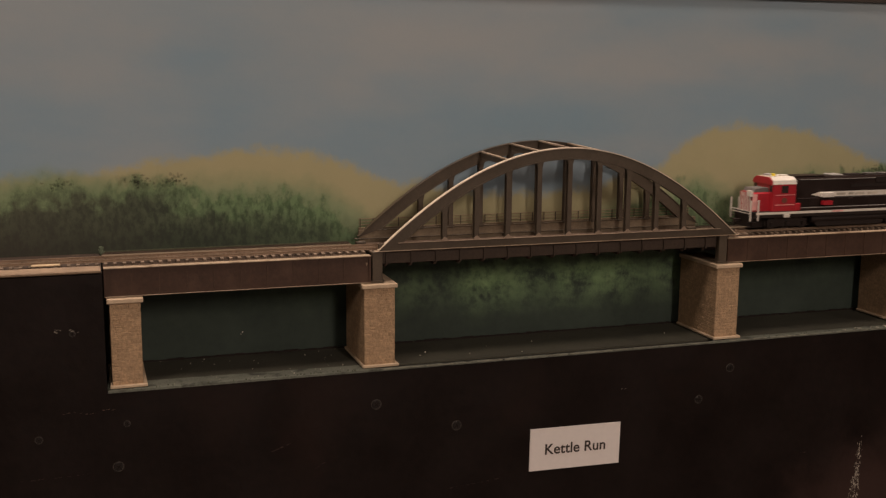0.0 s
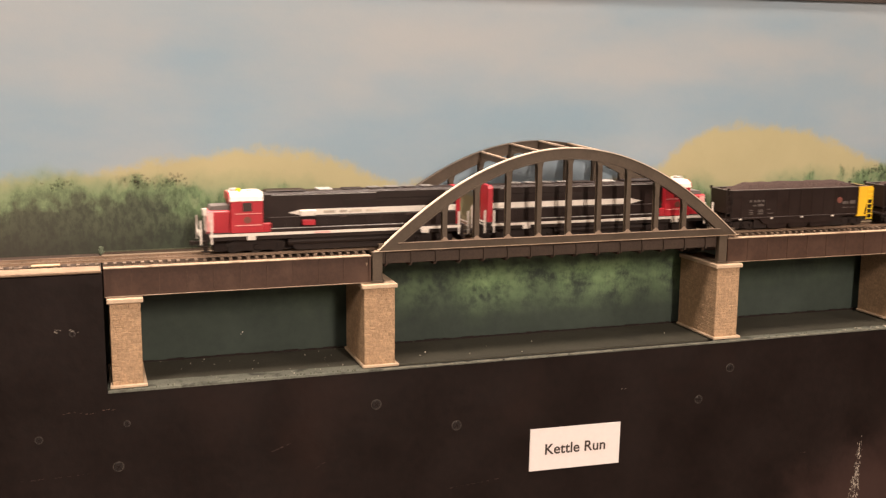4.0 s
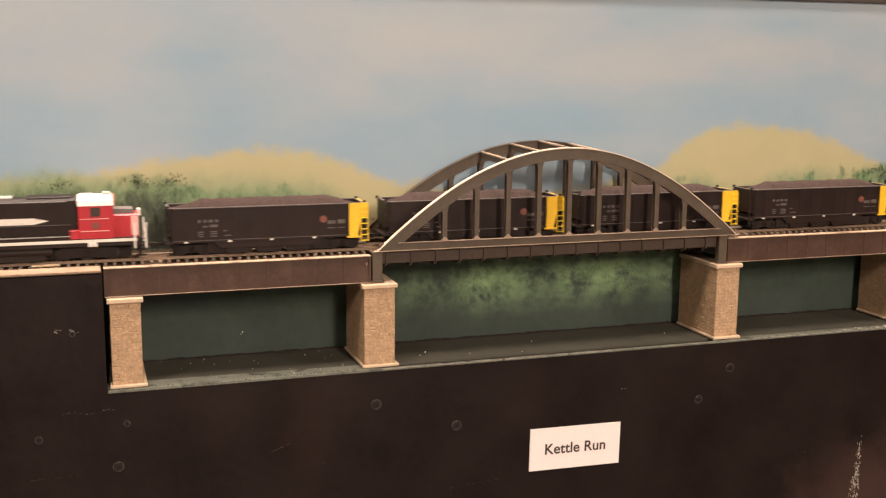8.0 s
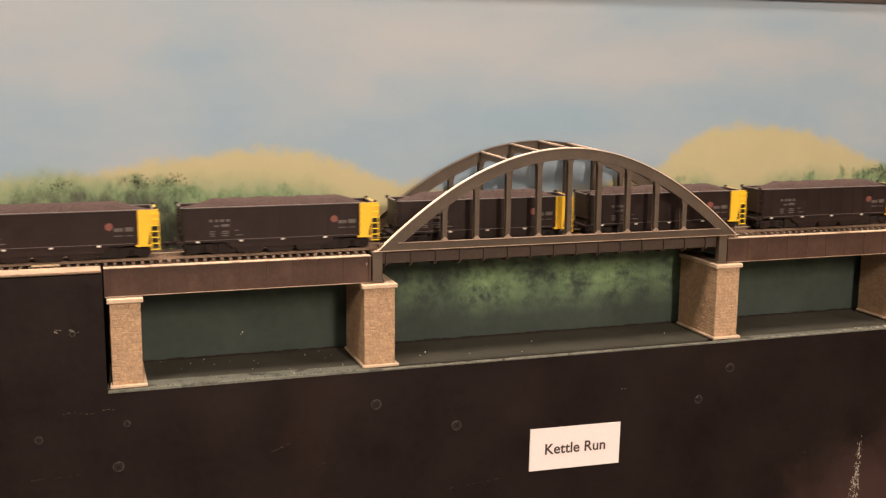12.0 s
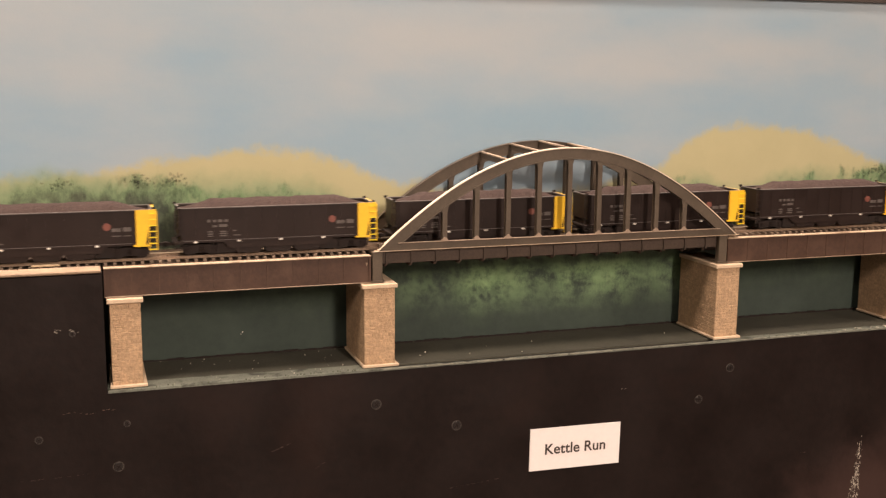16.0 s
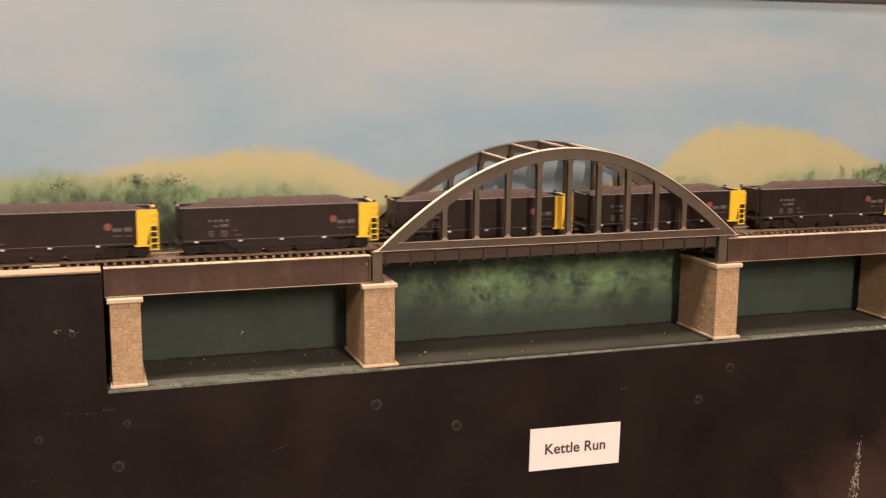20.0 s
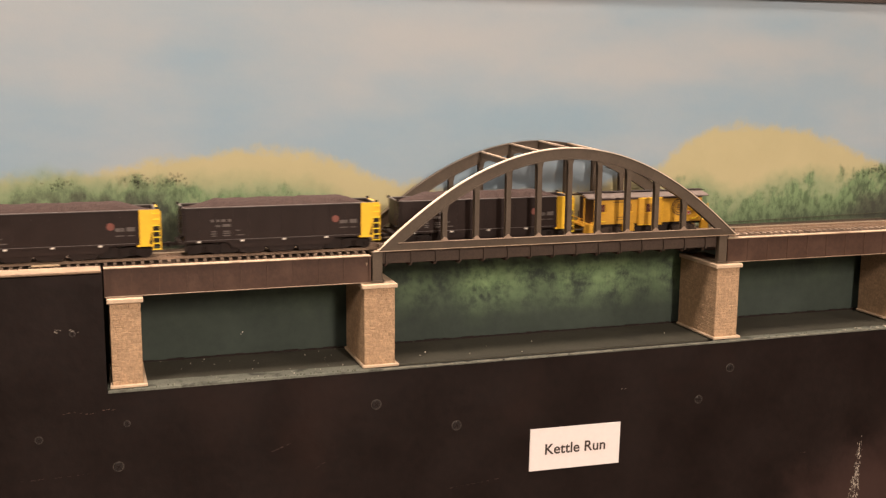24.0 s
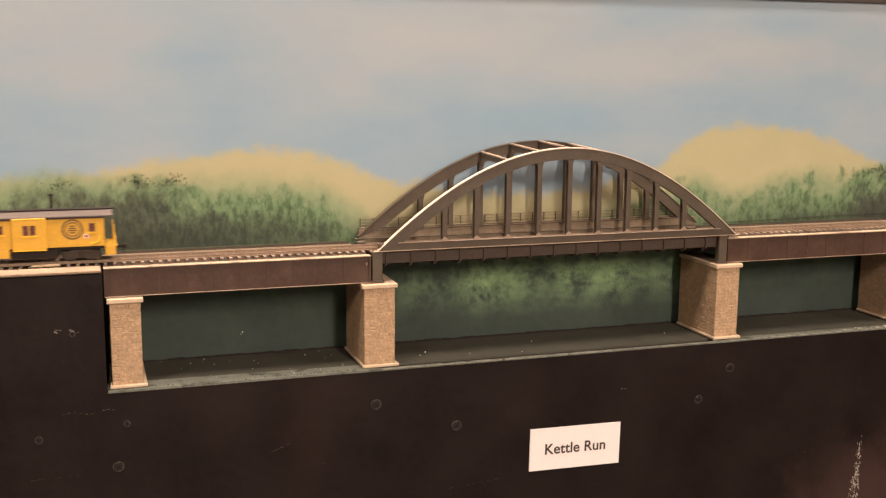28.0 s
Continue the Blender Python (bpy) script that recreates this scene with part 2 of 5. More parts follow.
def painted_gorge():
    """The dark green panel behind the bridge openings, with a lighter leafy patch brushed under the arch."""
    m = bpy.data.materials.new("painted_gorge")
    m.use_nodes = True
    nt = m.node_tree
    bs = nt.nodes["Principled BSDF"]
    bs.inputs["Roughness"].default_value = 0.7
    bs.inputs["Specular IOR Level"].default_value = 0.25
    tc = nt.nodes.new("ShaderNodeTexCoord")
    vec = tc.outputs["Object"]
    sep = nt.nodes.new("ShaderNodeSeparateXYZ")
    nt.links.new(vec, sep.inputs[0])
    x, z = sep.outputs["X"], sep.outputs["Z"]
    base = nmix(nt, nramp(nt, nnoise(nt, vec, 45.0, 6, 0.65), 0.25, 0.75), (0.039, 0.052, 0.044), (0.051, 0.067, 0.055))
    px = plain_curve(nt, x, [(-0.25, 0.0), (0.02, 0.10), (0.05, 0.32), (0.09, 0.30), (0.127, 1.0), (0.16, 0.75), (0.19, 0.55), (0.22, 0.85), (0.28, 0.90), (0.30, 0.45), (0.337, 0.65), (0.36, 0.1)], -0.25, 0.60)
    # Patch fades towards the top: the deck's shadow is put into the colour.
    pz = plain_curve(nt, z, [(-0.10, 0.0), (-0.080, 0.05), (-0.068, 0.25), (-0.054, 0.65), (-0.044, 1.0), (-0.032, 0.9), (-0.022, 0.45), (0.0, 0.2)], -0.10, 0.0)
    up = nt.nodes.new("ShaderNodeMapping")
    up.inputs["Scale"].default_value = (1.1, 1.0, 0.9)
    nt.links.new(vec, up.inputs["Vector"])
    n = nmath(nt, "ADD", nmath(nt, "MULTIPLY", nnoise(nt, up.outputs[0], 42.0, 4), 0.80), nmath(nt, "MULTIPLY", nnoise(nt, up.outputs[0], 170.0, 7, 0.75), 0.70))
    k = nmath(nt, "MULTIPLY", nmath(nt, "MULTIPLY", px, pz), nramp(nt, n, 0.50, 0.92))
    green = nmix(nt, nnoise(nt, vec, 90.0, 4), (0.17, 0.29, 0.135), (0.34, 0.48, 0.24))
    nt.links.new(nmix(nt, k, base, green), bs.inputs["Base Color"])
    bn = nt.nodes.new("ShaderNodeBump")
    bn.inputs["Strength"].default_value, bn.inputs["Distance"].default_value = 0.35, 0.0006
    nt.links.new(nnoise(nt, vec, 300.0, 4), bn.inputs["Height"])
    nt.links.new(bn.outputs[0], bs.inputs["Normal"])
    return m


M_SKY, M_GORGE = painted_sky(), painted_gorge()
M_FASCIA = mat("black_fascia_paint", (0.0096, 0.0048, 0.0037), 0.45, 0, 0.34, 14, 0.3, 90, spec=0.24, stain=((0.0150, 0.0068, 0.0048), 6.0, 0.55))


def reddish_patch(m, cx, cz, rx, rz, tint):
    """A lighter reddish area of the paint with a cloudy edge."""
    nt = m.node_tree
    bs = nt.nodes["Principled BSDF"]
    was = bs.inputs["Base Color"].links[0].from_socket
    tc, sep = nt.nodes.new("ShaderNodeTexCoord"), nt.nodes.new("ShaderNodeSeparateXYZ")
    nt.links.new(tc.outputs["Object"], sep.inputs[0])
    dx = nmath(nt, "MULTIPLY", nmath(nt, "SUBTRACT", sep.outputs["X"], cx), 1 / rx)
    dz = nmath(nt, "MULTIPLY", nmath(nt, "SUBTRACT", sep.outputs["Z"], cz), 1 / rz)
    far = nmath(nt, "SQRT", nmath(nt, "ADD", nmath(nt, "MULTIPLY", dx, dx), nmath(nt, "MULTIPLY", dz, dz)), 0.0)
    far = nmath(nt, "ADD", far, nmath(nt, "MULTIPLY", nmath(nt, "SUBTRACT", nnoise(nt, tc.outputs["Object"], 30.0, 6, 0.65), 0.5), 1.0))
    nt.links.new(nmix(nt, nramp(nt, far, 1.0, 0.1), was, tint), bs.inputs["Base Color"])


reddish_patch(M_FASCIA, 0.530, -0.275, 0.130, 0.080, (0.042, 0.0225, 0.0185))
M_FLOOR = mat("gorge_floor_paint", (0.068, 0.064, 0.049), 0.8, 0, 0.20, 40, 0.3, 400, spec=0.25, stain=((0.056, 0.053, 0.042), 25, 0.55))
M_LIP = mat("grey_green_ledge_paint", (0.140, 0.146, 0.116), 0.75, 0, 0.35, 60, 0.5, 500, stain=((0.045, 0.045, 0.035), 75, 0.55))
M_LIPEDGE = mat("pale_ledge_edge", (0.235, 0.220, 0.175), 0.75, 0, 0.3, 60, 0.4, 500, stain=((0.10, 0.10, 0.08), 45, 0.60))
M_PLASTER = mat("cream_edge_strip", (0.275, 0.190, 0.125), 0.8, 0, 0.25, 50, 0.3, 500, stain=((0.19, 0.13, 0.09), 60, 0.6))
M_BED = mat("brown_trackbed", (0.062, 0.039, 0.027), 0.9, 0, 0.35, 90, 0.7, 900, stain=((0.13, 0.09, 0.06), 50, 0.60))
# Front chord edge and gussets: the light they catch is in the paler brown.
M_LIT_LINE = mat("brown_edge_catching_light", (0.30, 0.215, 0.155), 0.5, 0, 0.25, 90, 0.15, 700)
M_DECK = mat("brown_deck", (0.052, 0.034, 0.024), 0.9, 0, 0.35, 90, 0.5, 900, spec=0.2)
M_SIDE = mat("dull_brown_bridge_side", (0.058, 0.038, 0.027), 0.6, 0, 0.25, 60, 0.12, 700, spec=0.3)
M_BRIDGE = mat("weathered_brown_steel", (0.084, 0.061, 0.042), 0.48, 0, 0.20, 60, 0.12, 700, spec=0.4)
# Rear chord, walkway and railing: paler browns stand in for light from the front.
M_REAR = mat("lit_brown_rear_side", (0.195, 0.145, 0.098), 0.7, 0, 0.3, 70, 0.15, 700, spec=0.3)
M_RAILING = mat("lit_tan_railing", (0.30, 0.215, 0.135), 0.6, 0, 0.3, 120)
M_GIRDER = mat("brown_girder_plate", (0.060, 0.0305, 0.0195), 0.50, 0, 0.25, 35, 0.12, 500, spec=0.35, stain=((0.082, 0.044, 0.029), 30, 0.55))
# Near flanges and strut tops: overhead light put into a much paler colour.
M_LIT_FLANGE = mat("flange_lit_from_above", (0.375, 0.272, 0.186), 0.42, 0, 0.2, 70, 0.2, 700, stain=((0.22, 0.145, 0.095), 38, 0.55))
# Front arch top edge: the highlight from overhead is put into the colour.
M_LIT_EDGE = mat("bright_edge_lit_from_above", (0.70, 0.57, 0.44), 0.40, 0, 0.2, 70, 0.2, 700)
M_WOODTIE = mat("plastic_tie", (0.170, 0.118, 0.082), 0.8, 0, 0.25, 300, 0.3, 2500, spread=0.35)
M_RAIL = mat("weathered_rail", (0.27, 0.185, 0.125), 0.5, 0.3, 0.25, 40)
M_STONE = mat("tan_cut_stone", (0.44, 0.290, 0.172), 0.92, 0, 0.38, 420, 1.0, 700, spread=0.10)
M_CAP = mat("pale_stone_cap", (0.58, 0.43, 0.295), 0.85, 0, 0.15, 120, 0.3, 1400)
M_MORTAR = mat("stone_joint", (0.43, 0.285, 0.17), 0.95, 0, 0.2, 200, 0.3, 2000)
M_WALL = mat("room_wall_paint", (0.24, 0.21, 0.19), 0.85, 0, 0.06, 2.0)
M_CEIL = mat("ceiling_tiles", (0.50, 0.48, 0.45), 0.9, 0, 0.05, 3.0)
M_CARPET = mat("grey_carpet", (0.07, 0.062, 0.058), 0.95, 0, 0.25, 8.0)
M_TRIM = mat("dark_valance", (0.05, 0.036, 0.030), 0.6, 0, 0.25, 20)
M_CARD = mat("white_card", (0.82, 0.735, 0.70), 0.6, 0, 0.03, 30)
M_INK = mat("black_ink", (0.045, 0.030, 0.023), 0.6, 0, 0.1, 60)
M_SCREW = mat("painted_screw_head", (0.020, 0.015, 0.013), 0.35, 0.2, 0.3, 300)
# Uneven paler ring stands in for the glint round each screw head.
M_RIM = mat("screw_rim_glint", (0.058, 0.047, 0.039), 0.4, 0, 0.8, 260)
M_CHIP = mat("bare_chipped_paint", (0.52, 0.46, 0.38), 0.8, 0, 0.3, 500, spread=0.3)
M_SCUFF = mat("reddish_scuff", (0.055, 0.030, 0.022), 0.7, 0, 0.3, 300)
M_BLACK = mat("black_car_body", (0.0168, 0.0088, 0.0068), 0.45, 0, 0.25, 80, 0.08, 900, spec=0.26)
M_BLACK2 = mat("black_underframe", (0.0160, 0.0092, 0.0070), 0.7, 0, 0.25, 120, 0.1, 900, spec=0.3)
M_COAL = mat("coal", (0.048, 0.031, 0.027), 0.85, 0, 0.45, 500, 0.9, 1500, spec=0.15)
M_YELLOW = mat("yellow_car_paint", (0.78, 0.46, 0.018), 0.45, 0, 0.08, 60)
M_CABOOSE = mat("orange_yellow_caboose_paint", (0.62, 0.330, 0.030), 0.42, 0, 0.12, 60)
M_ROOFC = mat("grey_pink_roof", (0.088, 0.063, 0.052), 0.7, 0, 0.2, 90)
M_RED = mat("bright_red_paint", (0.40, 0.018, 0.028), 0.38, 0, 0.08, 60)
M_WHITE = mat("white_paint", (0.70, 0.64, 0.57), 0.45, 0, 0.12, 120, stain=((0.42, 0.35, 0.30), 220, 0.62))
M_PINK = mat("red_and_white_striping", (0.80, 0.40, 0.37), 0.45, 0, 0.25, 220)
M_LETTER = mat("worn_lettering", (0.095, 0.078, 0.069), 0.6, 0, 0.3, 300)
M_EMBLEM = mat("orange_red_emblem", (0.17, 0.052, 0.036), 0.5, 0, 0.1, 200)
M_DARKBADGE = mat("dark_brown_badge", (0.150, 0.078, 0.022), 0.5, 0, 0.2, 300)
M_MAROON = mat("dark_maroon", (0.040, 0.016, 0.010), 0.6, 0, 0.2, 120)
M_GREY = mat("grey_fittings", (0.32, 0.30, 0.28), 0.5, 0, 0.15, 200)
M_ANTIGLARE = mat("dull_antiglare_paint", (0.135, 0.115, 0.105), 0.7, 0, 0.2, 200)
M_CHORD = mat("worn_top_chord", (0.105, 0.088, 0.080), 0.5, 0, 0.2, 200)
M_STEEL = mat("wheel_steel", (0.045, 0.034, 0.028), 0.55, 0.4, 0.2, 200)
M_GLASS = mat("dark_cab_glass", (0.045, 0.030, 0.026), 0.12, 0, 0.1, 60, spec=0.7)
M_TRUCK = mat("dusty_brown_truck", (0.055, 0.038, 0.028), 0.75, 0, 0.3, 200, 0.1, 900, spec=0.3)
M_CURTAIN = mat("reddish_window", (0.11, 0.040, 0.028), 0.25, 0, 0.3, 300)
M_BEACON = mat("yellow_beacon", (0.85, 0.65, 0.03), 0.3, 0, 0.05, 60)
M_TUFT = mat("tuft_foam", (0.150, 0.180, 0.120), 0.9, 0, 0.4, 300, spread=0.4)
M_MOSS_SHADE = mat("dark_moss_and_shade", (0.060, 0.062, 0.036), 0.9, 0, 0.4, 300, spread=0.4)
M_SCRATCH = mat("reddish_brown_scratch", (0.17, 0.105, 0.075), 0.7, 0, 0.3, 300, spread=0.4)
M_DECK_STRIP = mat("pale_brown_deck_strip", (0.19, 0.125, 0.09), 0.8, 0, 0.3, 90, 0.4, 900)
M_PLANK = mat("tan_plank", (0.50, 0.36, 0.22), 0.8, 0, 0.25, 60, 0.4, 800)


def leaf_paint(name, base, alpha):
    """Thin brushed paint that lets the layer below show through."""
    m = mat(name, base, 0.85, 0, 0.45, 45, spread=0.18, spec=0.15)
    m.node_tree.nodes["Principled BSDF"].inputs["Alpha"].default_value = alpha
    return m


M_LEAF = leaf_paint("dark_leaf_paint", (0.080, 0.098, 0.062), 0.26)
M_DIFFUSER = mat("lamp_diffuser", (0.9, 0.88, 0.84), 0.5, 0, 0.02, 4)
_b = M_DIFFUSER.node_tree.nodes["Principled BSDF"]
_b.inputs["Emission Color"].default_value, _b.inputs["Emission Strength"].default_value = (1, 0.8, 0.64, 1), 3.0


# ---- mesh helpers ----
def box(bm, x0, x1, y0, y1, z0, z1, bevel=0.0):
    vs = [bm.verts.new(c) for c in ((x0, y0, z0), (x1, y0, z0), (x1, y1, z0), (x0, y1, z0), (x0, y0, z1), (x1, y0, z1), (x1, y1, z1), (x0, y1, z1))]
    fs = [bm.faces.new([vs[i] for i in f]) for f in ((3, 2, 1, 0), (4, 5, 6, 7), (0, 1, 5, 4), (1, 2, 6, 5), (2, 3, 7, 6), (3, 0, 4, 7))]
    if bevel:
        es = list({e for f in fs for e in f.edges})
        bmesh.ops.bevel(bm, geom=es, offset=bevel, segments=1, affect="EDGES")


def prism(bm, outline, y0, y1):
    """A plate: an outline of (x, z), anticlockwise seen from the front, between y0 and y1."""
    a = [bm.verts.new((x, y0, z)) for x, z in outline]
    b = [bm.verts.new((x, y1, z)) for x, z in outline]
    bm.faces.new(a)
    bm.faces.new(b[::-1])
    n = len(a)
    for i in range(n):
        j = (i + 1) % n
        bm.faces.new((a[j], a[i], b[i], b[j]))


def disc(bm, r, depth, m, seg=20, r2=None):
    bmesh.ops.create_cone(bm, cap_ends=True, segments=seg, radius1=r, radius2=r if r2 is None else r2, depth=depth, matrix=m)


def rod(bm, a, b, r, seg=6):
    a, b = Vector(a), Vector(b)
    d = b - a
    bmesh.ops.create_cone(bm, cap_ends=True, segments=seg, radius1=r, radius2=r, depth=d.length,
                          matrix=Matrix.Translation((a + b) / 2) @ d.to_track_quat("Z", "Y").to_matrix().to_4x4())


def mesh_of(name, bm, material):
    me = bpy.data.meshes.new(name)
    bmesh.ops.recalc_face_normals(bm, faces=bm.faces)
    bm.to_mesh(me)
    bm.free()
    me.materials.append(material)
    return me


def part(name, bm, material, parent, label=""):
    ob = new(name, mesh_of(name, bm, material))
    ob.parent = parent
    if label:
        ob["label"] = label
    return ob


def boxes(name, items, material, parent, label="", bevel=0.0):
    bm = bmesh.new()
    for it in items:
        box(bm, *it, bevel=bevel)
    return part(name, bm, material, parent, label)


def each(name, items, material, parent, label="", bevel=0.0):
    return [boxes(name, [it], material, parent, label, bevel) for it in items]


def shared(name, me, parent, m=None, label=""):
    ob = new(name, me)
    ob.parent = parent
    if m is not None:
        ob.matrix_basis = m
    if label:
        ob["label"] = label
    return ob


def thing(name, label, category, group="", kind="", m=None):
    ob = new(name)
    ob.empty_display_size = 0.02
    if m is not None:
        ob.matrix_basis = m
    return tagged(ob, label, category, group, kind)


def slab(name, items, material, label, category, bevel=0.0):
    bm = bmesh.new()
    for it in items:
        box(bm, *it, bevel=bevel)
    return tagged(new(name, mesh_of(name, bm, material)), label, category, "", "structure")


# ---- plan ----
XL, XR = -4.3, 4.6
FRONT = -0.008           # face of the black fascia
OPEN_L, OPEN_R = -0.2292, 0.6040
FLOOR_Z = -0.0972
PANEL_Y = 0.0762         # green panel behind the openings
BACK_Y = 0.0860          # painted backdrop
RAIL_Y = 0.0376
TIE_Z = 0.0035
RAIL_Z = 0.0058

# ---- room ----
slab("floor", [(XL - 0.1, XR + 0.1, -5.2, 0.6, -1.20, -1.15)], M_CARPET, "grey carpeted room floor under the layout", "floor")
slab("ceiling", [(XL - 0.1, XR + 0.1, -5.2, 0.6, CEILING, CEILING + 0.05)], M_CEIL, "off-white room ceiling", "ceiling")
slab("wall_north", [(XL - 0.1, XR + 0.1, 0.5, 0.6, -1.15, CEILING)], M_WALL, "brown-grey painted wall behind the layout", "wall")
slab("wall_south", [(XL - 0.1, XR + 0.1, -5.3, -5.2, -1.15, CEILING)], M_WALL, "brown-grey painted wall of the room", "wall")
slab("wall_west", [(XL - 0.2, XL - 0.1, -5.2, 0.6, -1.15, CEILING)], M_WALL, "brown-grey painted side wall of the room", "wall")
slab("wall_east", [(XR + 0.1, XR + 0.2, -5.2, 0.6, -1.15, CEILING)], M_WALL, "brown-grey painted side wall of the room", "wall")
for lx, ly, sx, sy, _w in LAMPS:
    fx = thing("ceiling_light", "white rectangular ceiling light panel, added out of view, lit", "ceiling light", "ceiling lights", "", pose(lx, ly, CEILING))
    hx, hy = sx / 2 + 0.02, sy / 2 + 0.02
    boxes("frame", [(-hx, hx, -hy, -hy + 0.02, -0.035, 0), (-hx, hx, hy - 0.02, hy, -0.035, 0), (-hx, -hx + 0.02, -hy + 0.02, hy - 0.02, -0.035, 0), (hx - 0.02, hx, -hy + 0.02, hy - 0.02, -0.035, 0)], M_WHITE, fx)
    boxes("diffuser", [(-hx + 0.02, hx - 0.02, -hy + 0.02, hy - 0.02, -0.028, -0.012)], M_DIFFUSER, fx)

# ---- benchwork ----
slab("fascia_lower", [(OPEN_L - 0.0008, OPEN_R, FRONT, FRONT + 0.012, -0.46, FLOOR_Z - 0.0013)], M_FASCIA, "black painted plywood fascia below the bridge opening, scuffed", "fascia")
slab("fascia_west", [(XL, OPEN_L - 0.0008, FRONT, FRONT + 0.012, -0.46, 0.0005)], M_FASCIA, "black painted plywood fascia beside the bridge, chipped", "fascia")
slab("fascia_east", [(OPEN_R, XR, FRONT, FRONT + 0.012, -0.46, 0.0005)], M_FASCIA, "black painted plywood fascia beside the bridge", "fascia")
slab("gorge_floor", [(OPEN_L, OPEN_R, FRONT + 0.0125, PANEL_Y, FLOOR_Z - 0.012, FLOOR_Z)], M_FLOOR, "dark green-grey painted floor of the opening, dusty", "floor")
def ledge(x0, x1, d0, d1):
    """A thin painted strip whose back edge runs off from depth d0 to d1."""
    bm = bmesh.new()
    prism(bm, [(0, 0), (1, 0), (1, 1), (0, 1)], 0, 1)
    lo, hi, f = FLOOR_Z - 0.0012, FLOOR_Z + 0.0008, FRONT - 0.0006
    for v, c in zip(bm.verts, [(x0, f, lo), (x1, f, lo), (x1, f, hi), (x0, f, hi), (x0, d0, lo), (x1, d1, lo), (x1, d1, hi), (x0, d0, hi)]):
        v.co = c
    return tagged(new("ledge", mesh_of("ledge", bm, M_LIP)), "worn grey-green painted strip along the opening's front edge", "ledge", "", "structure")


ledge(OPEN_L, 0.0, 0.0150, 0.0085)
ledge(0.0004, 0.351, -0.0056, -0.0064)
ledge(0.3514, OPEN_R, 0.0015, 0.0010)
rng = random.Random(91)
# Pale dashes of uneven length along the ledge's front edge.
worn, x = [], 0.002
while x < OPEN_R - 0.006:
    e = x + rng.uniform(0.006, 0.030)
    if not 0.349 < e < 0.356:
        worn.append((x, min(e, OPEN_R - 0.001), FRONT - 0.0010, FRONT - 0.00062, FLOOR_Z + rng.uniform(-0.0003, 0.0001), FLOOR_Z + rng.uniform(0.0004, 0.0008)))
    x = e + rng.uniform(0.0003, 0.004)
slab("ledge_edge", worn, M_LIPEDGE, "pale broken line along the ledge's front edge", "trim")
slab("gorge_panel", [(OPEN_L, OPEN_R, PANEL_Y, PANEL_Y + 0.004, FLOOR_Z - 0.012, -0.003)], M_GORGE, "dark green panel with leafy brushwork behind the bridge", "panel")
rng = random.Random(58)
joint, x = [], OPEN_L
while x < OPEN_R - 0.002:
    e = min(OPEN_R, x + rng.uniform(0.002, 0.009))
    joint.append((x, e, PANEL_Y - rng.uniform(0.0010, 0.0020), PANEL_Y, FLOOR_Z, FLOOR_Z + rng.uniform(0.0009, 0.0019)))
    x = e
slab("panel_joint", joint, M_BLACK2, "ragged dark joint where the green panel meets the floor", "trim")
slab("opening_cheek_west", [(OPEN_L - 0.0105, OPEN_L - 0.001, FRONT + 0.012, BACK_Y, FLOOR_Z - 0.012, 0.0)], M_FASCIA, "black painted end board of the opening", "board")
slab("opening_cheek_east", [(OPEN_R + 0.001, OPEN_R + 0.0125, FRONT + 0.012, BACK_Y, FLOOR_Z - 0.012, 0.0)], M_FASCIA, "black painted end board of the opening", "board")
slab("trackbed_west", [(XL, OPEN_L - 0.001, FRONT + 0.012, BACK_Y, -0.010, 0.0014)], M_BED, "brown trackbed leading to the bridge", "trackbed")
slab("trackbed_east", [(OPEN_R + 0.001, XR, FRONT + 0.012, BACK_Y, -0.010, 0.0014)], M_BED, "brown trackbed leading to the bridge", "trackbed")
slab("edge_strip_west", [(XL, OPEN_L - 0.0018, FRONT - 0.0006, 0.0110, 0.0014, 0.0042)], M_PLASTER, "cream plaster strip along the fascia's top edge", "trim", 0.0008)
slab("edge_strip_east", [(OPEN_R + 0.001, XR, FRONT - 0.0006, 0.0110, 0.0014, 0.0042)], M_PLASTER, "cream plaster strip along the fascia's top edge", "trim", 0.0008)
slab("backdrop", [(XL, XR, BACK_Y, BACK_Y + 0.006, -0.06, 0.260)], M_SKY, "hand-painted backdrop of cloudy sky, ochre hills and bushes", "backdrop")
seam = slab("backdrop_seam", [(0.0, 0.29, BACK_Y - 0.0009, BACK_Y - 0.0002, -0.0003, 0.0003)], M_MOSS_SHADE, "thin dark seam low on the painted backdrop", "trim")
seam.matrix_basis = pose(0.375, 0, 0.0048, 0, -1.0, 0)
slab("backdrop_trim", [(XL, XR, BACK_Y - 0.0045, BACK_Y + 0.006, 0.2365, 0.262)], M_TRIM, "dark wooden trim along the backdrop's top", "trim")
for x in (XL + 0.1, -2.0, -0.9, 1.2, 2.3, XR - 0.1):
    leg = tagged(new("bench_leg"), "dark wooden leg under the layout bench", "bench leg", "bench legs")
    leg.matrix_basis = pose(x, 0.035, -1.15)
    boxes("post", [(-0.03, 0.03, -0.028, 0.028, 0, 0.69)], M_TRIM, leg)
    boxes("foot", [(-0.034, 0.034, -0.032, 0.032, 0, 0.02)], M_BLACK2, leg)
slab("bench_top", [(XL, XR, FRONT + 0.013, BACK_Y - 0.002, -0.460, -0.430)], M_TRIM, "dark plywood base of the layout", "bench")


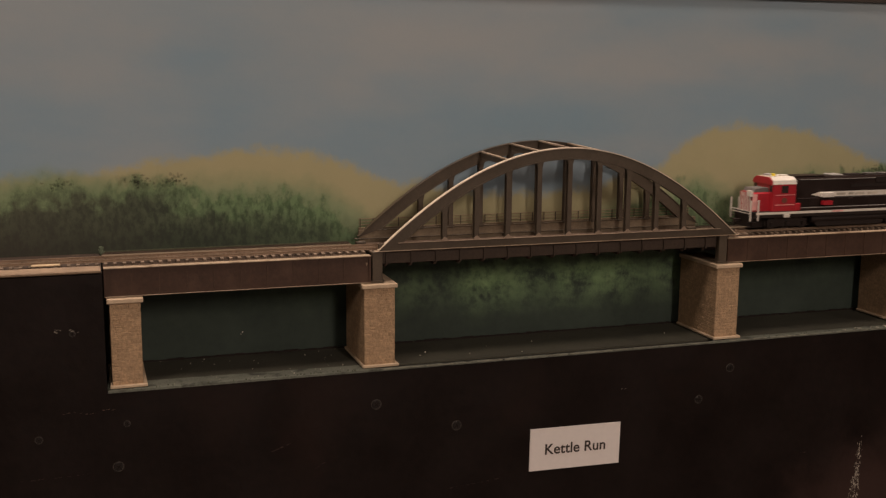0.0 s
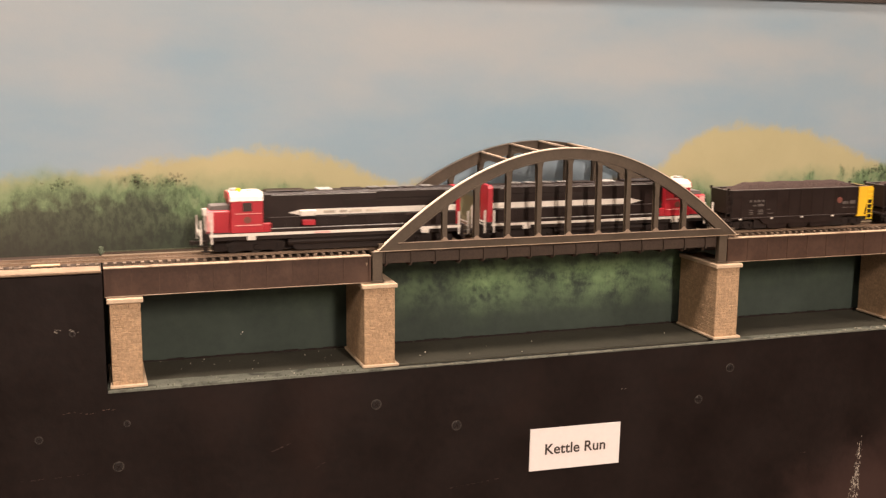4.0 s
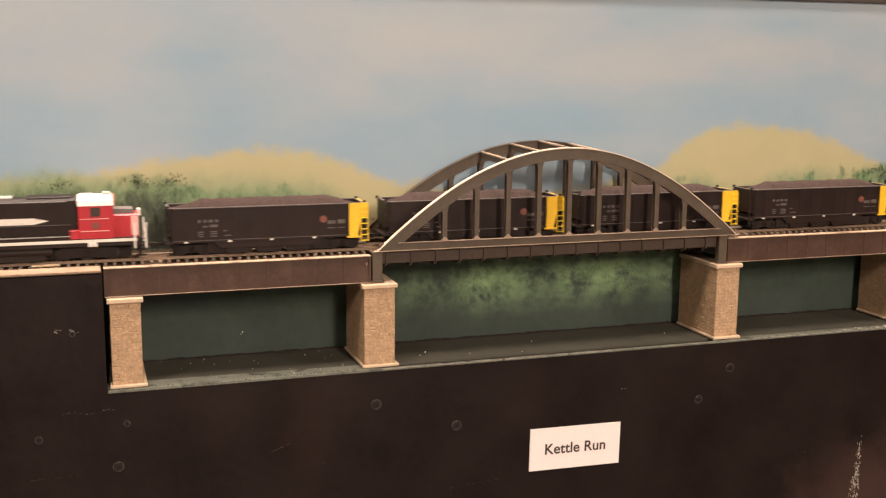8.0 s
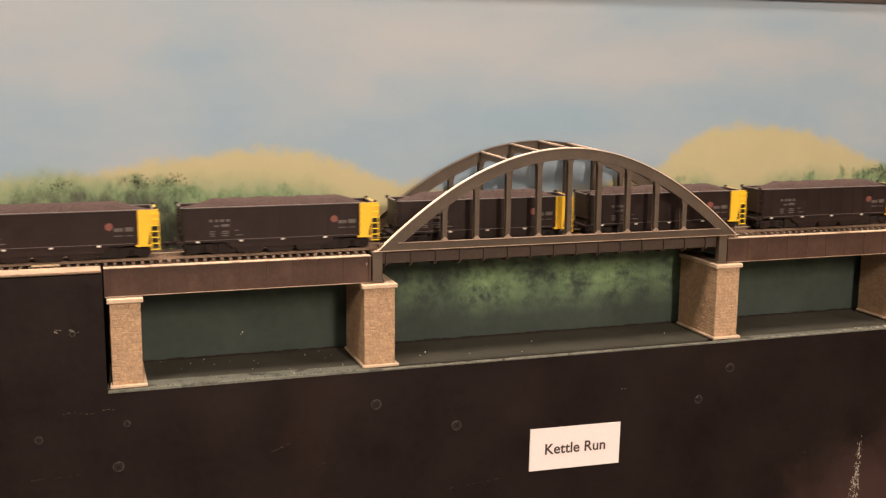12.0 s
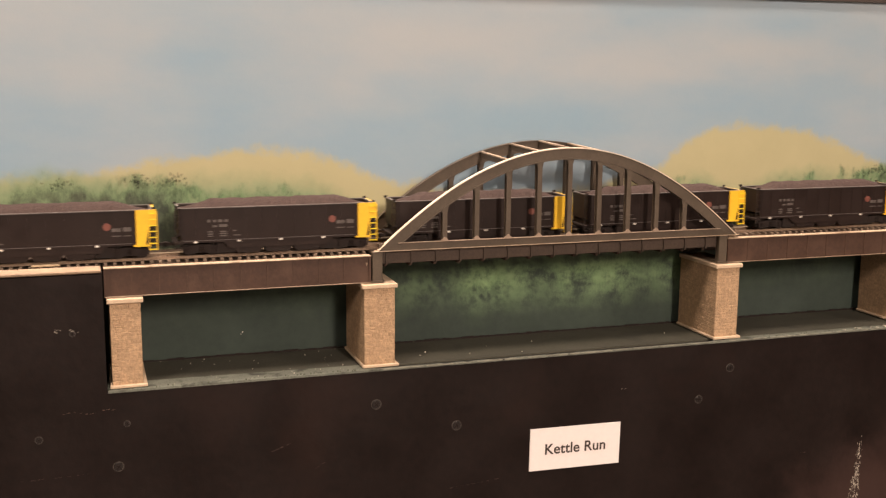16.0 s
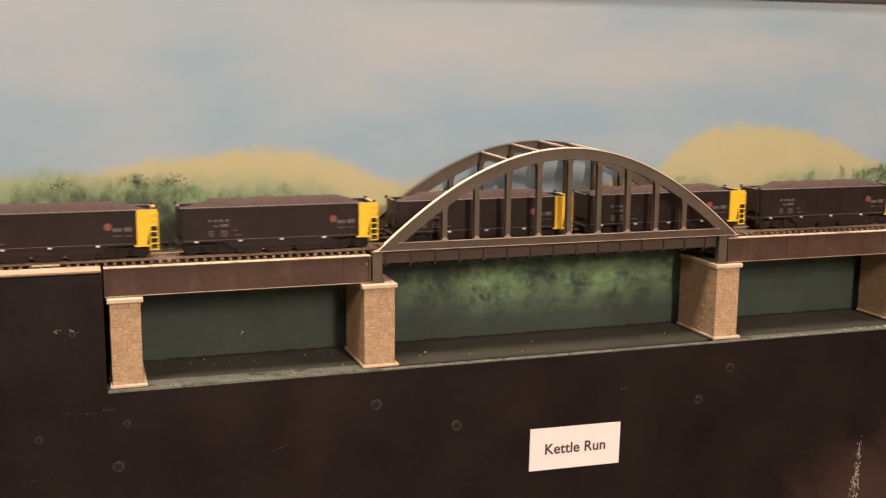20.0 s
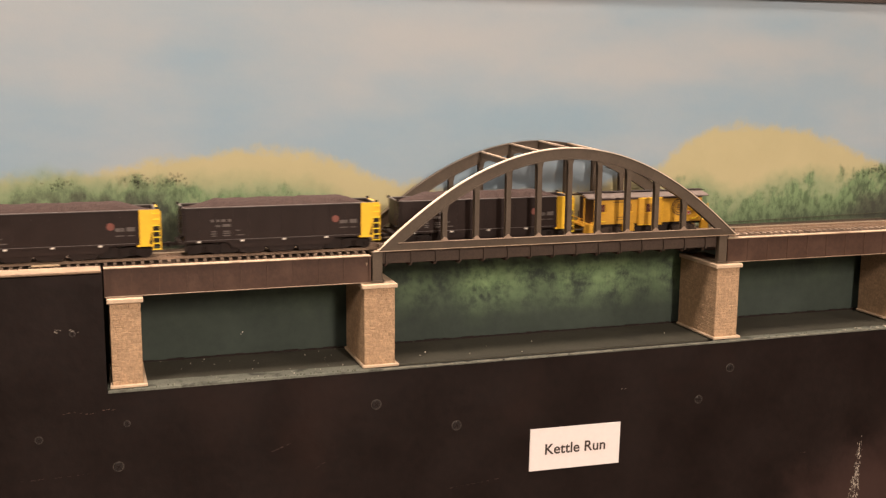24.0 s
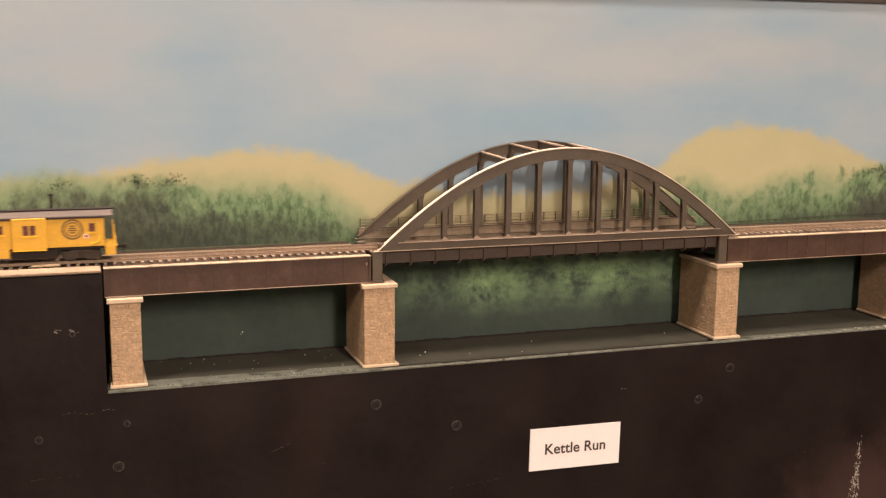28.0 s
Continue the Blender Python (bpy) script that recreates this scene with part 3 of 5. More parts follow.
# ---- painted foliage on the backdrop ----
def sprig(x, z, count, seed):
    rng = random.Random(seed)
    verts, faces = [], []
    for _ in range(count):
        a, b = x + rng.gauss(0, 0.0052), z - 0.0015 + rng.gauss(0, 0.0026)
        n0, turn = len(verts), rng.uniform(0, 6.28)
        for k in range(6):
            r = 0.0017 * rng.uniform(0.4, 1.3)
            verts.append((a + r * math.cos(turn + k * 1.047), BACK_Y - 0.0014, b + 0.8 * r * math.sin(turn + k * 1.047)))
        faces.append(tuple(range(n0 + 5, n0 - 1, -1)))
    me = bpy.data.meshes.new("leaf_sprig")
    me.from_pydata(verts, [], faces)
    me.materials.append(M_LEAF)
    return tagged(new("leaf_sprig", me), "dark leafy twig tip painted above the bushes", "painted leaves", "", "stuff")


for i, (x, z, n) in enumerate(((-0.196, 0.0665, 40), (-0.163, 0.0665, 36), (-0.262, 0.0640, 24), (0.592, 0.0590, 34), (0.578, 0.0530, 22), (0.605, 0.0560, 24))):
    sprig(x, z, n, 40 + i)


# ---- track ----
def build_track():
    tr = thing("track", "model railway track with weathered rails on brown ties", "track", "", "")
    for dy in (-0.00825, 0.00825):
        y = RAIL_Y + dy
        boxes("rail", [(XL, XR, y - 0.0013, y + 0.0013, TIE_Z, TIE_Z + 0.0005), (XL, XR, y - 0.0004, y + 0.0004, TIE_Z + 0.0005, RAIL_Z - 0.0008),
                       (XL, XR, y - 0.0006, y + 0.0006, RAIL_Z - 0.0008, RAIL_Z)], M_RAIL, tr)
    bm = bmesh.new()
    box(bm, -0.0014, 0.0014, -0.0165, 0.0165, 0, 0.0020, 0.0002)
    for side in (-1, 1):
        for w in (-1, 1):
            box(bm, -0.0006, 0.0006, side * 0.00825 + w * 0.0016 - 0.0005, side * 0.00825 + w * 0.0016 + 0.0005, 0.0020, 0.0026)
    tie = mesh_of("tie", bm, M_WOODTIE)
    pitch = 0.0073
    n0, n1 = round(-0.33 / pitch), round(0.65 / pitch)
    rng = random.Random(4)
    for k in range(n0, n1 + 1):
        shared("tie", tie, tr, pose(k * pitch, RAIL_Y + rng.uniform(-0.0004, 0.0004), 0.0015, 0, 0, rng.uniform(-0.8, 0.8)))
    vs, fs = [], []
    for k in list(range(round(XL / pitch) + 1, n0)) + list(range(n1 + 1, round(XR / pitch))):
        b = len(vs)
        vs += [(k * pitch + sx * 0.0013, RAIL_Y + sy * 0.0165, z) for z in (0.0015, 0.0035) for sx, sy in ((-1, -1), (1, -1), (1, 1), (-1, 1))]
        fs += [tuple(b + i for i in f) for f in ((3, 2, 1, 0), (4, 5, 6, 7), (0, 1, 5, 4), (1, 2, 6, 5), (2, 3, 7, 6), (3, 0, 4, 7))]
    me = bpy.data.meshes.new("far_ties")
    me.from_pydata(vs, [], fs)
    me.materials.append(M_WOODTIE)
    tagged(shared("far_ties", me, tr), kind="stuff")
    return tr


build_track()


# ---- bridge ----
def build_girder(x0, x1, seams):
    g = thing("plate_girder_span", "brown plate girder bridge span, near flanges coloured pale as if lit", "bridge span", "girder spans")
    zt, zb = 0.0033, -0.0205
    for y, inner in ((0.0012, 1), (0.0700, -1)):
        boxes("web_plate", [(x0, x1, y, y + 0.0014, zb + 0.0004, zt - (0.0006 if inner > 0 else 0.0022))], M_GIRDER, g)
        near = inner > 0
        top = zt + 0.0004 if near else zt - 0.0012
        boxes("top_flange", [(x0, x1, y - 0.0018, y + 0.0056, zt - (0.0006 if near else 0.0022), top)], M_LIT_FLANGE if near else M_REAR, g, "top flange, coloured pale as if lit from above" if near else "", 0.0002)
        boxes("bottom_flange", [(x0, x1, y - 0.0009, y + 0.0032, zb - 0.0002, zb + 0.0004)], M_LIT_FLANGE if near else M_GIRDER, g, "bottom flange, coloured pale as if lit from above" if near else "", 0.0002)
    bm = bmesh.new()
    box(bm, -0.0005, 0.0005, 0.0007, 0.0012, zb + 0.0006, zt - 0.0006)
    rib = mesh_of("stiffener", bm, M_GIRDER)
    for s in seams:
        shared("stiffener", rib, g, pose(s, 0, 0))
    boxes("end_stiffener", [(x0, x0 + 0.0016, -0.0004, 0.0012, zb + 0.0006, zt - 0.0006)], M_GIRDER, g)
    boxes("end_stiffener", [(x1 - 0.0016, x1, -0.0004, 0.0012, zb + 0.0006, zt - 0.0006)], M_GIRDER, g)
    boxes("deck", [(x0, x1, 0.0068, 0.0690, -0.0020, 0.0015)], M_DECK, g)
    boxes("walk_board", [(x0, x1, 0.0760, BACK_Y - 0.0018, -0.0020, 0.0024)], M_DECK, g)
    # Dark strip stands in for the shadow line where deck meets backdrop.
    boxes("back_joint", [(x0, x1, BACK_Y - 0.0017, BACK_Y - 0.0003, -0.0020, 0.0033)], M_MOSS_SHADE, g, "dark strip in place of the shadow line at the backdrop's foot")
    for k in range(5):
        x = x0 + (k + 0.5) * (x1 - x0) / 5
        boxes("cross_beam", [(x - 0.0015, x + 0.0015, 0.0026, 0.0700, -0.014, -0.002)], M_GIRDER, g)
    return g


build_girder(-0.2288, -0.0068, [-0.2225] + [-0.2071 + 0.0221 * k for k in range(9)])
build_girder(0.3512, 0.6035, [0.3745 + 0.0230 * k for k in range(10)])

SPAN, RISE, Z0, PANEL = 0.36, 0.0865, 0.0068, 0.0301


def arch_z(x):
    t = min(1, max(0, x / SPAN))
    return Z0 + RISE * (4 * t * (1 - t)) ** 1.03


def arch_low(x):
    """The underside of the rib."""
    t = (x - 0.0215) / (SPAN - 0.043)
    return 0.0135 + (0.0842 - 0.0135) * (4 * max(0, t * (1 - t))) ** 1.03


def build_arch_bridge():
    br = thing("arch_bridge", "brown steel tied-arch railway bridge with vertical hangers", "bridge")
    n = 48
    for y0, lift, face in ((0.0, 0.0, "front"), (0.0720, 0.0014, "rear")):
        y1 = y0 + 0.0062
        up = [(SPAN * i / n, lift + arch_z(SPAN * i / n)) for i in range(n + 1)]
        lo = [(0.0215 + (SPAN - 0.043) * i / n, lift + arch_low(0.0215 + (SPAN - 0.043) * i / n)) for i in range(n + 1)]
        # web of the rib as a strip of quads
        bm = bmesh.new()
        rows = []
        for (xa, za), (xb, zb) in zip(up, lo):
            rows.append([bm.verts.new(c) for c in ((xa, y0 + 0.0009, za), (xb, y0 + 0.0009, zb), (xb, y1 - 0.0009, zb), (xa, y1 - 0.0009, za))])
        for a, b in zip(rows, rows[1:]):
            for i in range(4):
                j = (i + 1) % 4
                bm.faces.new((a[i], b[i], b[j], a[j]))
        bm.faces.new(rows[0])
        bm.faces.new(rows[-1][::-1])
        rib = part("arch_rib", bm, M_BRIDGE, br)
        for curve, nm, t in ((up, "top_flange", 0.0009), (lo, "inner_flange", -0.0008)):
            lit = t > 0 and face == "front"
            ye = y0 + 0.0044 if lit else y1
            bm = bmesh.new()
            rows = []
            for x, z in curve:
                rows.append([bm.verts.new(c) for c in ((x, y0, z), (x, ye, z), (x, ye, z + t), (x, y0, z + t))])
            for a, b in zip(rows, rows[1:]):
                for i in range(4):
                    j = (i + 1) % 4
                    bm.faces.new((a[i], b[i], b[j], a[j]))
            bm.faces.new(rows[0])
            bm.faces.new(rows[-1][::-1])
            part(nm, bm, M_LIT_EDGE if lit else M_BRIDGE, rib, "upper flange, coloured pale as if lit from above" if lit else "")
        chord = boxes("bottom_chord", [(0.001, SPAN - 0.001, y0 + 0.0016, y1 - 0.0016, 0.0068 if face == "front" else 0.0016, 0.0130 + lift)], M_BRIDGE if face == "front" else M_REAR, br)
        boxes("chord_top_flange", [(0.018, SPAN - 0.018, y0 - 0.0002, y0 + 0.0026, 0.0130 + lift, 0.0136 + lift)], M_LIT_LINE if face == "front" else M_BRIDGE, chord, "", 0.0002)
        boxes("chord_bottom_flange", [(-0.003, SPAN + 0.003, y0 - 0.0003, y1, 0.0063, 0.0068)], M_LIT_FLANGE if face == "front" else M_BRIDGE, chord, "chord lower flange, coloured pale as if lit" if face == "front" else "", 0.0002)
        for k in range(2, 11):
            x = 0.0008 + k * PANEL
            top = lift + arch_low(x) + 0.0006
            bm = bmesh.new()
            box(bm, x - 0.0022, x + 0.0022, y0 + 0.0004, y0 + 0.0013, 0.0135, top)
            box(bm, x - 0.0005, x + 0.0005, y0 + 0.0013, y1 - 0.0013, 0.0135, top)
            box(bm, x - 0.0022, x + 0.0022, y1 - 0.0013, y1 - 0.0004, 0.0135, top)
            h = part("hanger", bm, M_BRIDGE, br)
            bm = bmesh.new()
            prism(bm, [(x - 0.0040, 0.0136 + lift), (x + 0.0040, 0.0136 + lift), (x + 0.0007, 0.0170 + lift), (x - 0.0007, 0.0170 + lift)], y0 - 0.0001, y0 + 0.0010)
            part("gusset", bm, M_LIT_LINE if face == "front" else M_BRIDGE, h)
            bm = bmesh.new()
            prism(bm, [(x - 0.0022, top - 0.006), (x + 0.0022, top - 0.006), (x + 0.0040, lift + arch_low(x + 0.004) + 0.0004), (x - 0.0040, lift + arch_low(x - 0.004) + 0.0004)], y0 + 0.0006, y0 + 0.0014)
            part("top_gusset", bm, M_BRIDGE, h)
    for k in range(4, 9):
        x = 0.0008 + k * PANEL
        z = arch_z(x)
        st = boxes("top_strut", [(x - 0.0008, x + 0.0008, 0.0060, 0.0722, z - 0.0055, z - 0.0005)], M_BRIDGE, br)
        flange = boxes("strut_flange", [(x - 0.0015, x + 0.0015, 0.0058, 0.0722, z - 0.0004, z + 0.0009)], M_LIT_FLANGE, st, "strut top, coloured pale as if lit from above")
        for ob in (st, flange):
            for v in ob.data.vertices:
                v.co.z += 0.0016 * (v.co.y - 0.006) / 0.066
    # deck, floor beams and hanging brackets
    boxes("deck", [(0.0, SPAN, 0.0064, 0.0715, -0.0008, 0.0015)], M_DECK, br)
    # Two strips added for the pale lines of reflecting rails and curb.
    each("guard_timber", [(0.004, SPAN - 0.004, y, y + 0.0022, 0.0016, 0.0034) for y in (0.0590, 0.0655)], M_DECK_STRIP, br, "lighter brown strip added along the deck")
    boxes("deck_edge", [(0.002, SPAN - 0.002, 0.0072, 0.0090, -0.0058, -0.0010)], M_DECK, br)
    boxes("deck_side", [(0.0045, 0.3410, 0.0050, 0.0063, -0.0050, 0.0061)], M_SIDE, br)
    bm = bmesh.new()
    prism(bm, [(-0.0016, 0.0060), (-0.0006, 0.0020), (-0.0006, -0.0062), (0.0006, -0.0062), (0.0010, 0.0020), (0.0022, 0.0060)], 0.0036, 0.0049)
    br_mesh = mesh_of("bracket", bm, M_SIDE)
    bm = bmesh.new()
    box(bm, -0.0012, 0.0012, 0.0092, 0.0715, -0.0085, -0.0008)
    beam_mesh = mesh_of("floor_beam", bm, M_GIRDER)
    for k in range(16):
        x = 0.0085 + 0.0229 * k
        shared("bracket", br_mesh, br, pose(x, 0, 0))
        shared("floor_beam", beam_mesh, br, pose(x, 0, 0))
    # bearing posts on the piers
    for x in (-0.0006, 0.3462):
        for y in (0.0005, 0.0580):
            post = boxes("bearing_post", [(x - 0.0045, x + 0.0045, y, y + 0.0060, -0.0205, 0.0062)], M_BRIDGE, br, "", 0.0003)
            boxes("post_plate", [(x - 0.0060, x + 0.0060, y - 0.0012, y + 0.0072, -0.0205, -0.0190)], M_BRIDGE, post)
    # outer walkway with a railing on the rear side
    boxes("walkway", [(0.003, SPAN - 0.003, 0.0784, 0.0838, 0.0090, 0.0100)], M_REAR, br)
    boxes("walkway_edge", [(0.003, SPAN - 0.003, 0.0826, 0.0838, 0.0030, 0.0150)], M_REAR, br)
    boxes("walkway_lip", [(0.003, SPAN - 0.003, 0.0822, 0.0840, 0.0151, 0.0156)], M_RAILING, br)
    for z in (0.0178, 0.0205, 0.0234):
        boxes("railing_bar", [(0.003, SPAN - 0.003, 0.0829, 0.0834, z, z + 0.0007)], M_RAILING, br)
    bm = bmesh.new()
    box(bm, -0.0004, 0.0004, 0.0828, 0.0835, 0.0150, 0.0240)
    post_mesh = mesh_of("railing_post", bm, M_BRIDGE)
    for k in range(29):
        shared("railing_post", post_mesh, br, pose(0.0045 + 0.01253 * k, 0, 0))
    return br


build_arch_bridge()


# ---- stone piers ----
def build_pier(x0, x1, seed):
    p = thing("stone_pier", "tan cut-stone bridge pier with a pale cap", "bridge pier", "bridge piers")
    y0, y1 = -0.0035, 0.0655
    zb, zt = FLOOR_Z + 0.0012, -0.0252
    boxes("core", [(x0 + 0.0009, x1 - 0.0009, y0 + 0.0009, y1, zb, zt)], M_MORTAR, p)
    rng = random.Random(seed)
    vs, fs = [], []

    def stone(o, u, w, a, b, c, d, t):
        """One stone on a face: corner o, directions u (along) and w (out), from a to b along and c to d up, proud by t."""
        g, n = 0.00005, len(vs)
        k = 0.0003
        for (p0, q0, out) in ((a + g, c + g, 0), (b - g, c + g, 0), (b - g, d - g, 0), (a + g, d - g, 0), (a + g + k, c + g + k, t), (b - g - k, c + g + k, t), (b - g - k, d - g - k, t), (a + g + k, d - g - k, t)):
            vs.append((o[0] + u[0] * p0 + w[0] * out, o[1] + u[1] * p0 + w[1] * out, q0))
        fs.extend(tuple(n + i for i in f) for f in ((4, 5, 6, 7), (0, 1, 5, 4), (1, 2, 6, 5), (2, 3, 7, 6), (3, 0, 4, 7)))

    z = zb + 0.0018
    while z < zt - 0.001:
        h = min(rng.uniform(0.0024, 0.0040), zt - z)
        for o, u, w, length in (((x0 + 0.0009, y0 + 0.0009), (1, 0), (0, -1), x1 - x0 - 0.0018), ((x0 + 0.0009, y0 + 0.0009), (0, 1), (-1, 0), y1 - y0 - 0.0009), ((x1 - 0.0009, y0 + 0.0009), (0, 1), (1, 0), y1 - y0 - 0.0009)):
            a = 0.0
            while a < length - 1e-5:
                b = a + rng.uniform(0.0036, 0.0088)
                if length - b < 0.0015:
                    b = length
                stone(o, u, w, a, b, z, z + h, rng.uniform(0.0001, 0.0005) if u[0] else rng.uniform(0.0001, 0.00030))
                a = b
        z += h
    me = bpy.data.meshes.new("stone_facing")
    me.from_pydata(vs, [], fs)
    me.materials.append(M_STONE)
    tagged(shared("stone_facing", me, p), kind="stuff")
    boxes("cap", [(x0 - 0.0014, x1 + 0.0014, y0 - 0.0013, y1, zt, -0.0214)], M_CAP, p, "pale smooth stone cap", 0.0005)
    bm = bmesh.new()
    box(bm, x0 - 0.0012, x1 + 0.0026, y0 - 0.0018, y1, FLOOR_Z + 0.0012, zb + 0.0026, 0.0006)
    part("base_course", bm, M_CAP, p)
    return p


for i, (a, b) in enumerate(((-0.2262, -0.2004), (-0.0143, 0.0149), (0.3383, 0.3650), (0.5630, 0.5900))):
    build_pier(a, b, 20 + i)


# ---- name card, screws and marks on the fascia ----
sign = thing("name_card", "white card sign with the printed words Kettle Run", "sign", "", "", pose(0.1899, FRONT, -0.1878, 0, 0.9, 0))
boxes("card", [(-0.0466, 0.0466, -0.0012, 0.0, -0.0204, 0.0204)], M_CARD, sign)
curve = bpy.data.curves.new("lettering", "FONT")
curve.body, curve.align_x, curve.align_y, curve.size, curve.extrude, curve.offset = "Kettle Run", "CENTER", "CENTER", 0.0143, 0.0001, 0.00022
curve.space_character = 1.02
curve.materials.append(M_INK)
word = new("lettering", curve)
word.parent = sign
word.matrix_basis = pose(0.0, -0.0014, -0.0007, 90, 0, 0)
word["label"] = "bold black printed words Kettle Run"


def build_screw():
    s = thing("screw", "black-painted cross-head screw sunk in the fascia", "screw", "fascia screws")
    bm = bmesh.new()
    disc(bm, 0.0040, 0.0012, pose(0, -0.0004, 0, 90, 0, 0), 20, 0.0034)
    part("head", bm, M_SCREW, s)
    boxes("slot", [(-0.0021, 0.0021, -0.00125, -0.0009, -0.0005, 0.0005), (-0.0005, 0.0005, -0.00126, -0.0009, -0.0021, 0.0021)], M_FASCIA, s)
    bm = bmesh.new()
    for k in range(20):
        q, r = k * math.pi / 10, math.pi / 10
        pts = [(rr * math.cos(a), -0.0002, rr * math.sin(a)) for rr, a in ((0.0041, q), (0.0048, q), (0.0048, q + r), (0.0041, q + r))]
        bm.faces.new([bm.verts.new(c) for c in pts])
    part("rim", bm, M_RIM, s)
    return s


first = build_screw()
SPOTS = [(-0.2546, -0.0468, 0.55), (-0.2156, -0.1252, 0.6), (-0.2237, -0.1614, 0.95), (-0.0043, -0.1286, 1.0), (0.0710, -0.1553, 1.0), (0.3558, -0.1245, 0.95), (0.3218, -0.1538, 0.9), (-0.2840, -0.1325, 0.7)]
for i, (x, z, s) in enumerate(SPOTS):
    first.scale = (s, 1, s)
    copy_thing(first, pose(x, FRONT, z, 0, 17 * i, 0))
for o in (*first.children_recursive, first):
    bpy.data.objects.remove(o)


def flakes(name, label, count, spot, size, seed, material=None, face=None):
    """Chipped paint: tiny uneven flakes about a line on the fascia."""
    rng = random.Random(seed)
    vs, fs = [], []
    for _ in range(count):
        x, z = spot(rng)
        n, turn = len(vs), rng.uniform(0, 6.28)
        sx, sz = size[0] * rng.uniform(0.3, 1.2), size[1] * rng.uniform(0.3, 1.2)
        for k in range(5):
            q = turn + k * 1.2566
            r = rng.uniform(0.5, 1.1)
            vs.append((x + sx * r * math.cos(q), (FRONT if face is None else face) - 0.0003 - 0.0001 * rng.random(), z + sz * r * math.sin(q)))
        fs.append(tuple(range(n, n + 5)))
    me = bpy.data.meshes.new(name)
    me.from_pydata(vs, [], fs)
    me.materials.append(material or M_CHIP)
    return tagged(new(name, me), label, "paint chips", "", "stuff")


def streak(rng):
    """Three ragged strands that spread towards the floor."""
    t = rng.random() ** 0.6
    strand = rng.choice((-1, 0, 0, 1))
    return 0.5195 - 0.0065 * t + strand * 0.0066 * t + rng.gauss(0, 0.0011), -0.210 - 0.090 * t


flakes("scuff_flakes", "pale scuffed streak of flaking paint on the fascia", 340, streak, (0.00030, 0.0017), 3)
for name_x0, name_z0, name_x1, name_z1, n, seed in ((-0.098, -0.1625, -0.080, -0.1560, 26, 71), (0.062, -0.2150, 0.112, -0.2110, 34, 72), (-0.060, -0.1820, -0.050, -0.1760, 14, 73), (0.4445, -0.2222, 0.4505, -0.2220, 9, 74), (-0.300, -0.1660, -0.240, -0.1650, 24, 75)):
    flakes("faint_scratch", "faint reddish scratch on the black fascia", n,
           lambda r, a=name_x0, b=name_z0, c=name_x1, d=name_z1: (a + (c - a) * (q := r.random()), b + (d - b) * q + r.gauss(0, 0.0002)), (0.0013, 0.00022), seed, M_SCUFF)
flakes("paint_chips", "small pale nick in the green panel", 5, lambda r: (-0.1101 + r.gauss(0, 0.0009), -0.0768 + r.gauss(0, 0.0009)), (0.0008, 0.0005), 77, M_CHIP, PANEL_Y)
flakes("paint_chips", "pale chipped paint round a screw on the fascia", 9, lambda r: (-0.2541 + r.gauss(0, 0.0022), -0.0448 + r.gauss(0, 0.0010)), (0.0010, 0.00035), 4)
flakes("paint_chips", "pale chipped paint on the fascia", 7, lambda r: (-0.2663 + r.gauss(0, 0.0014), -0.0432 + r.gauss(0, 0.0009)), (0.0008, 0.0004), 5)
flakes("scratch_chips", "pale scratch across the fascia", 26, lambda r: (-0.2654 + 0.04 * (q := r.random()), -0.1130 + 0.0012 * math.sin(9 * q)), (0.0012, 0.00025), 6, M_SCRATCH)
flakes("scratch_chips", "short pale scratch on the fascia", 8, lambda r: (0.2395 + r.uniform(-0.0025, 0.0025), -0.1356), (0.0009, 0.0003), 7)


# ---- rolling stock: x from the west end, z = 0 on the rail, y = 0 on the track's centre line ----
def wheelset_mesh(r=0.0054):
    bm = bmesh.new()
    for s in (-1, 1):
        disc(bm, r, 0.0022, pose(0, s * 0.0083, 0, 90, 0, 0), 20)
        disc(bm, r + 0.0006, 0.0006, pose(0, s * 0.0071, 0, 90, 0, 0), 20)
        disc(bm, r * 0.45, 0.0008, pose(0, s * 0.0097, 0, 90, 0, 0), 12)
        for k in range(4):
            q = k * math.pi / 2
            disc(bm, r * 0.14, 0.0005, pose(r * 0.7 * math.cos(q), s * 0.0095, r * 0.7 * math.sin(q), 90, 0, 0), 6)
    rod(bm, (0, -0.0082, 0), (0, 0.0082, 0), 0.0011, 8)
    return mesh_of("wheelset", bm, M_STEEL)


WHEEL = wheelset_mesh()
WHEEL_L = wheelset_mesh(0.0058)


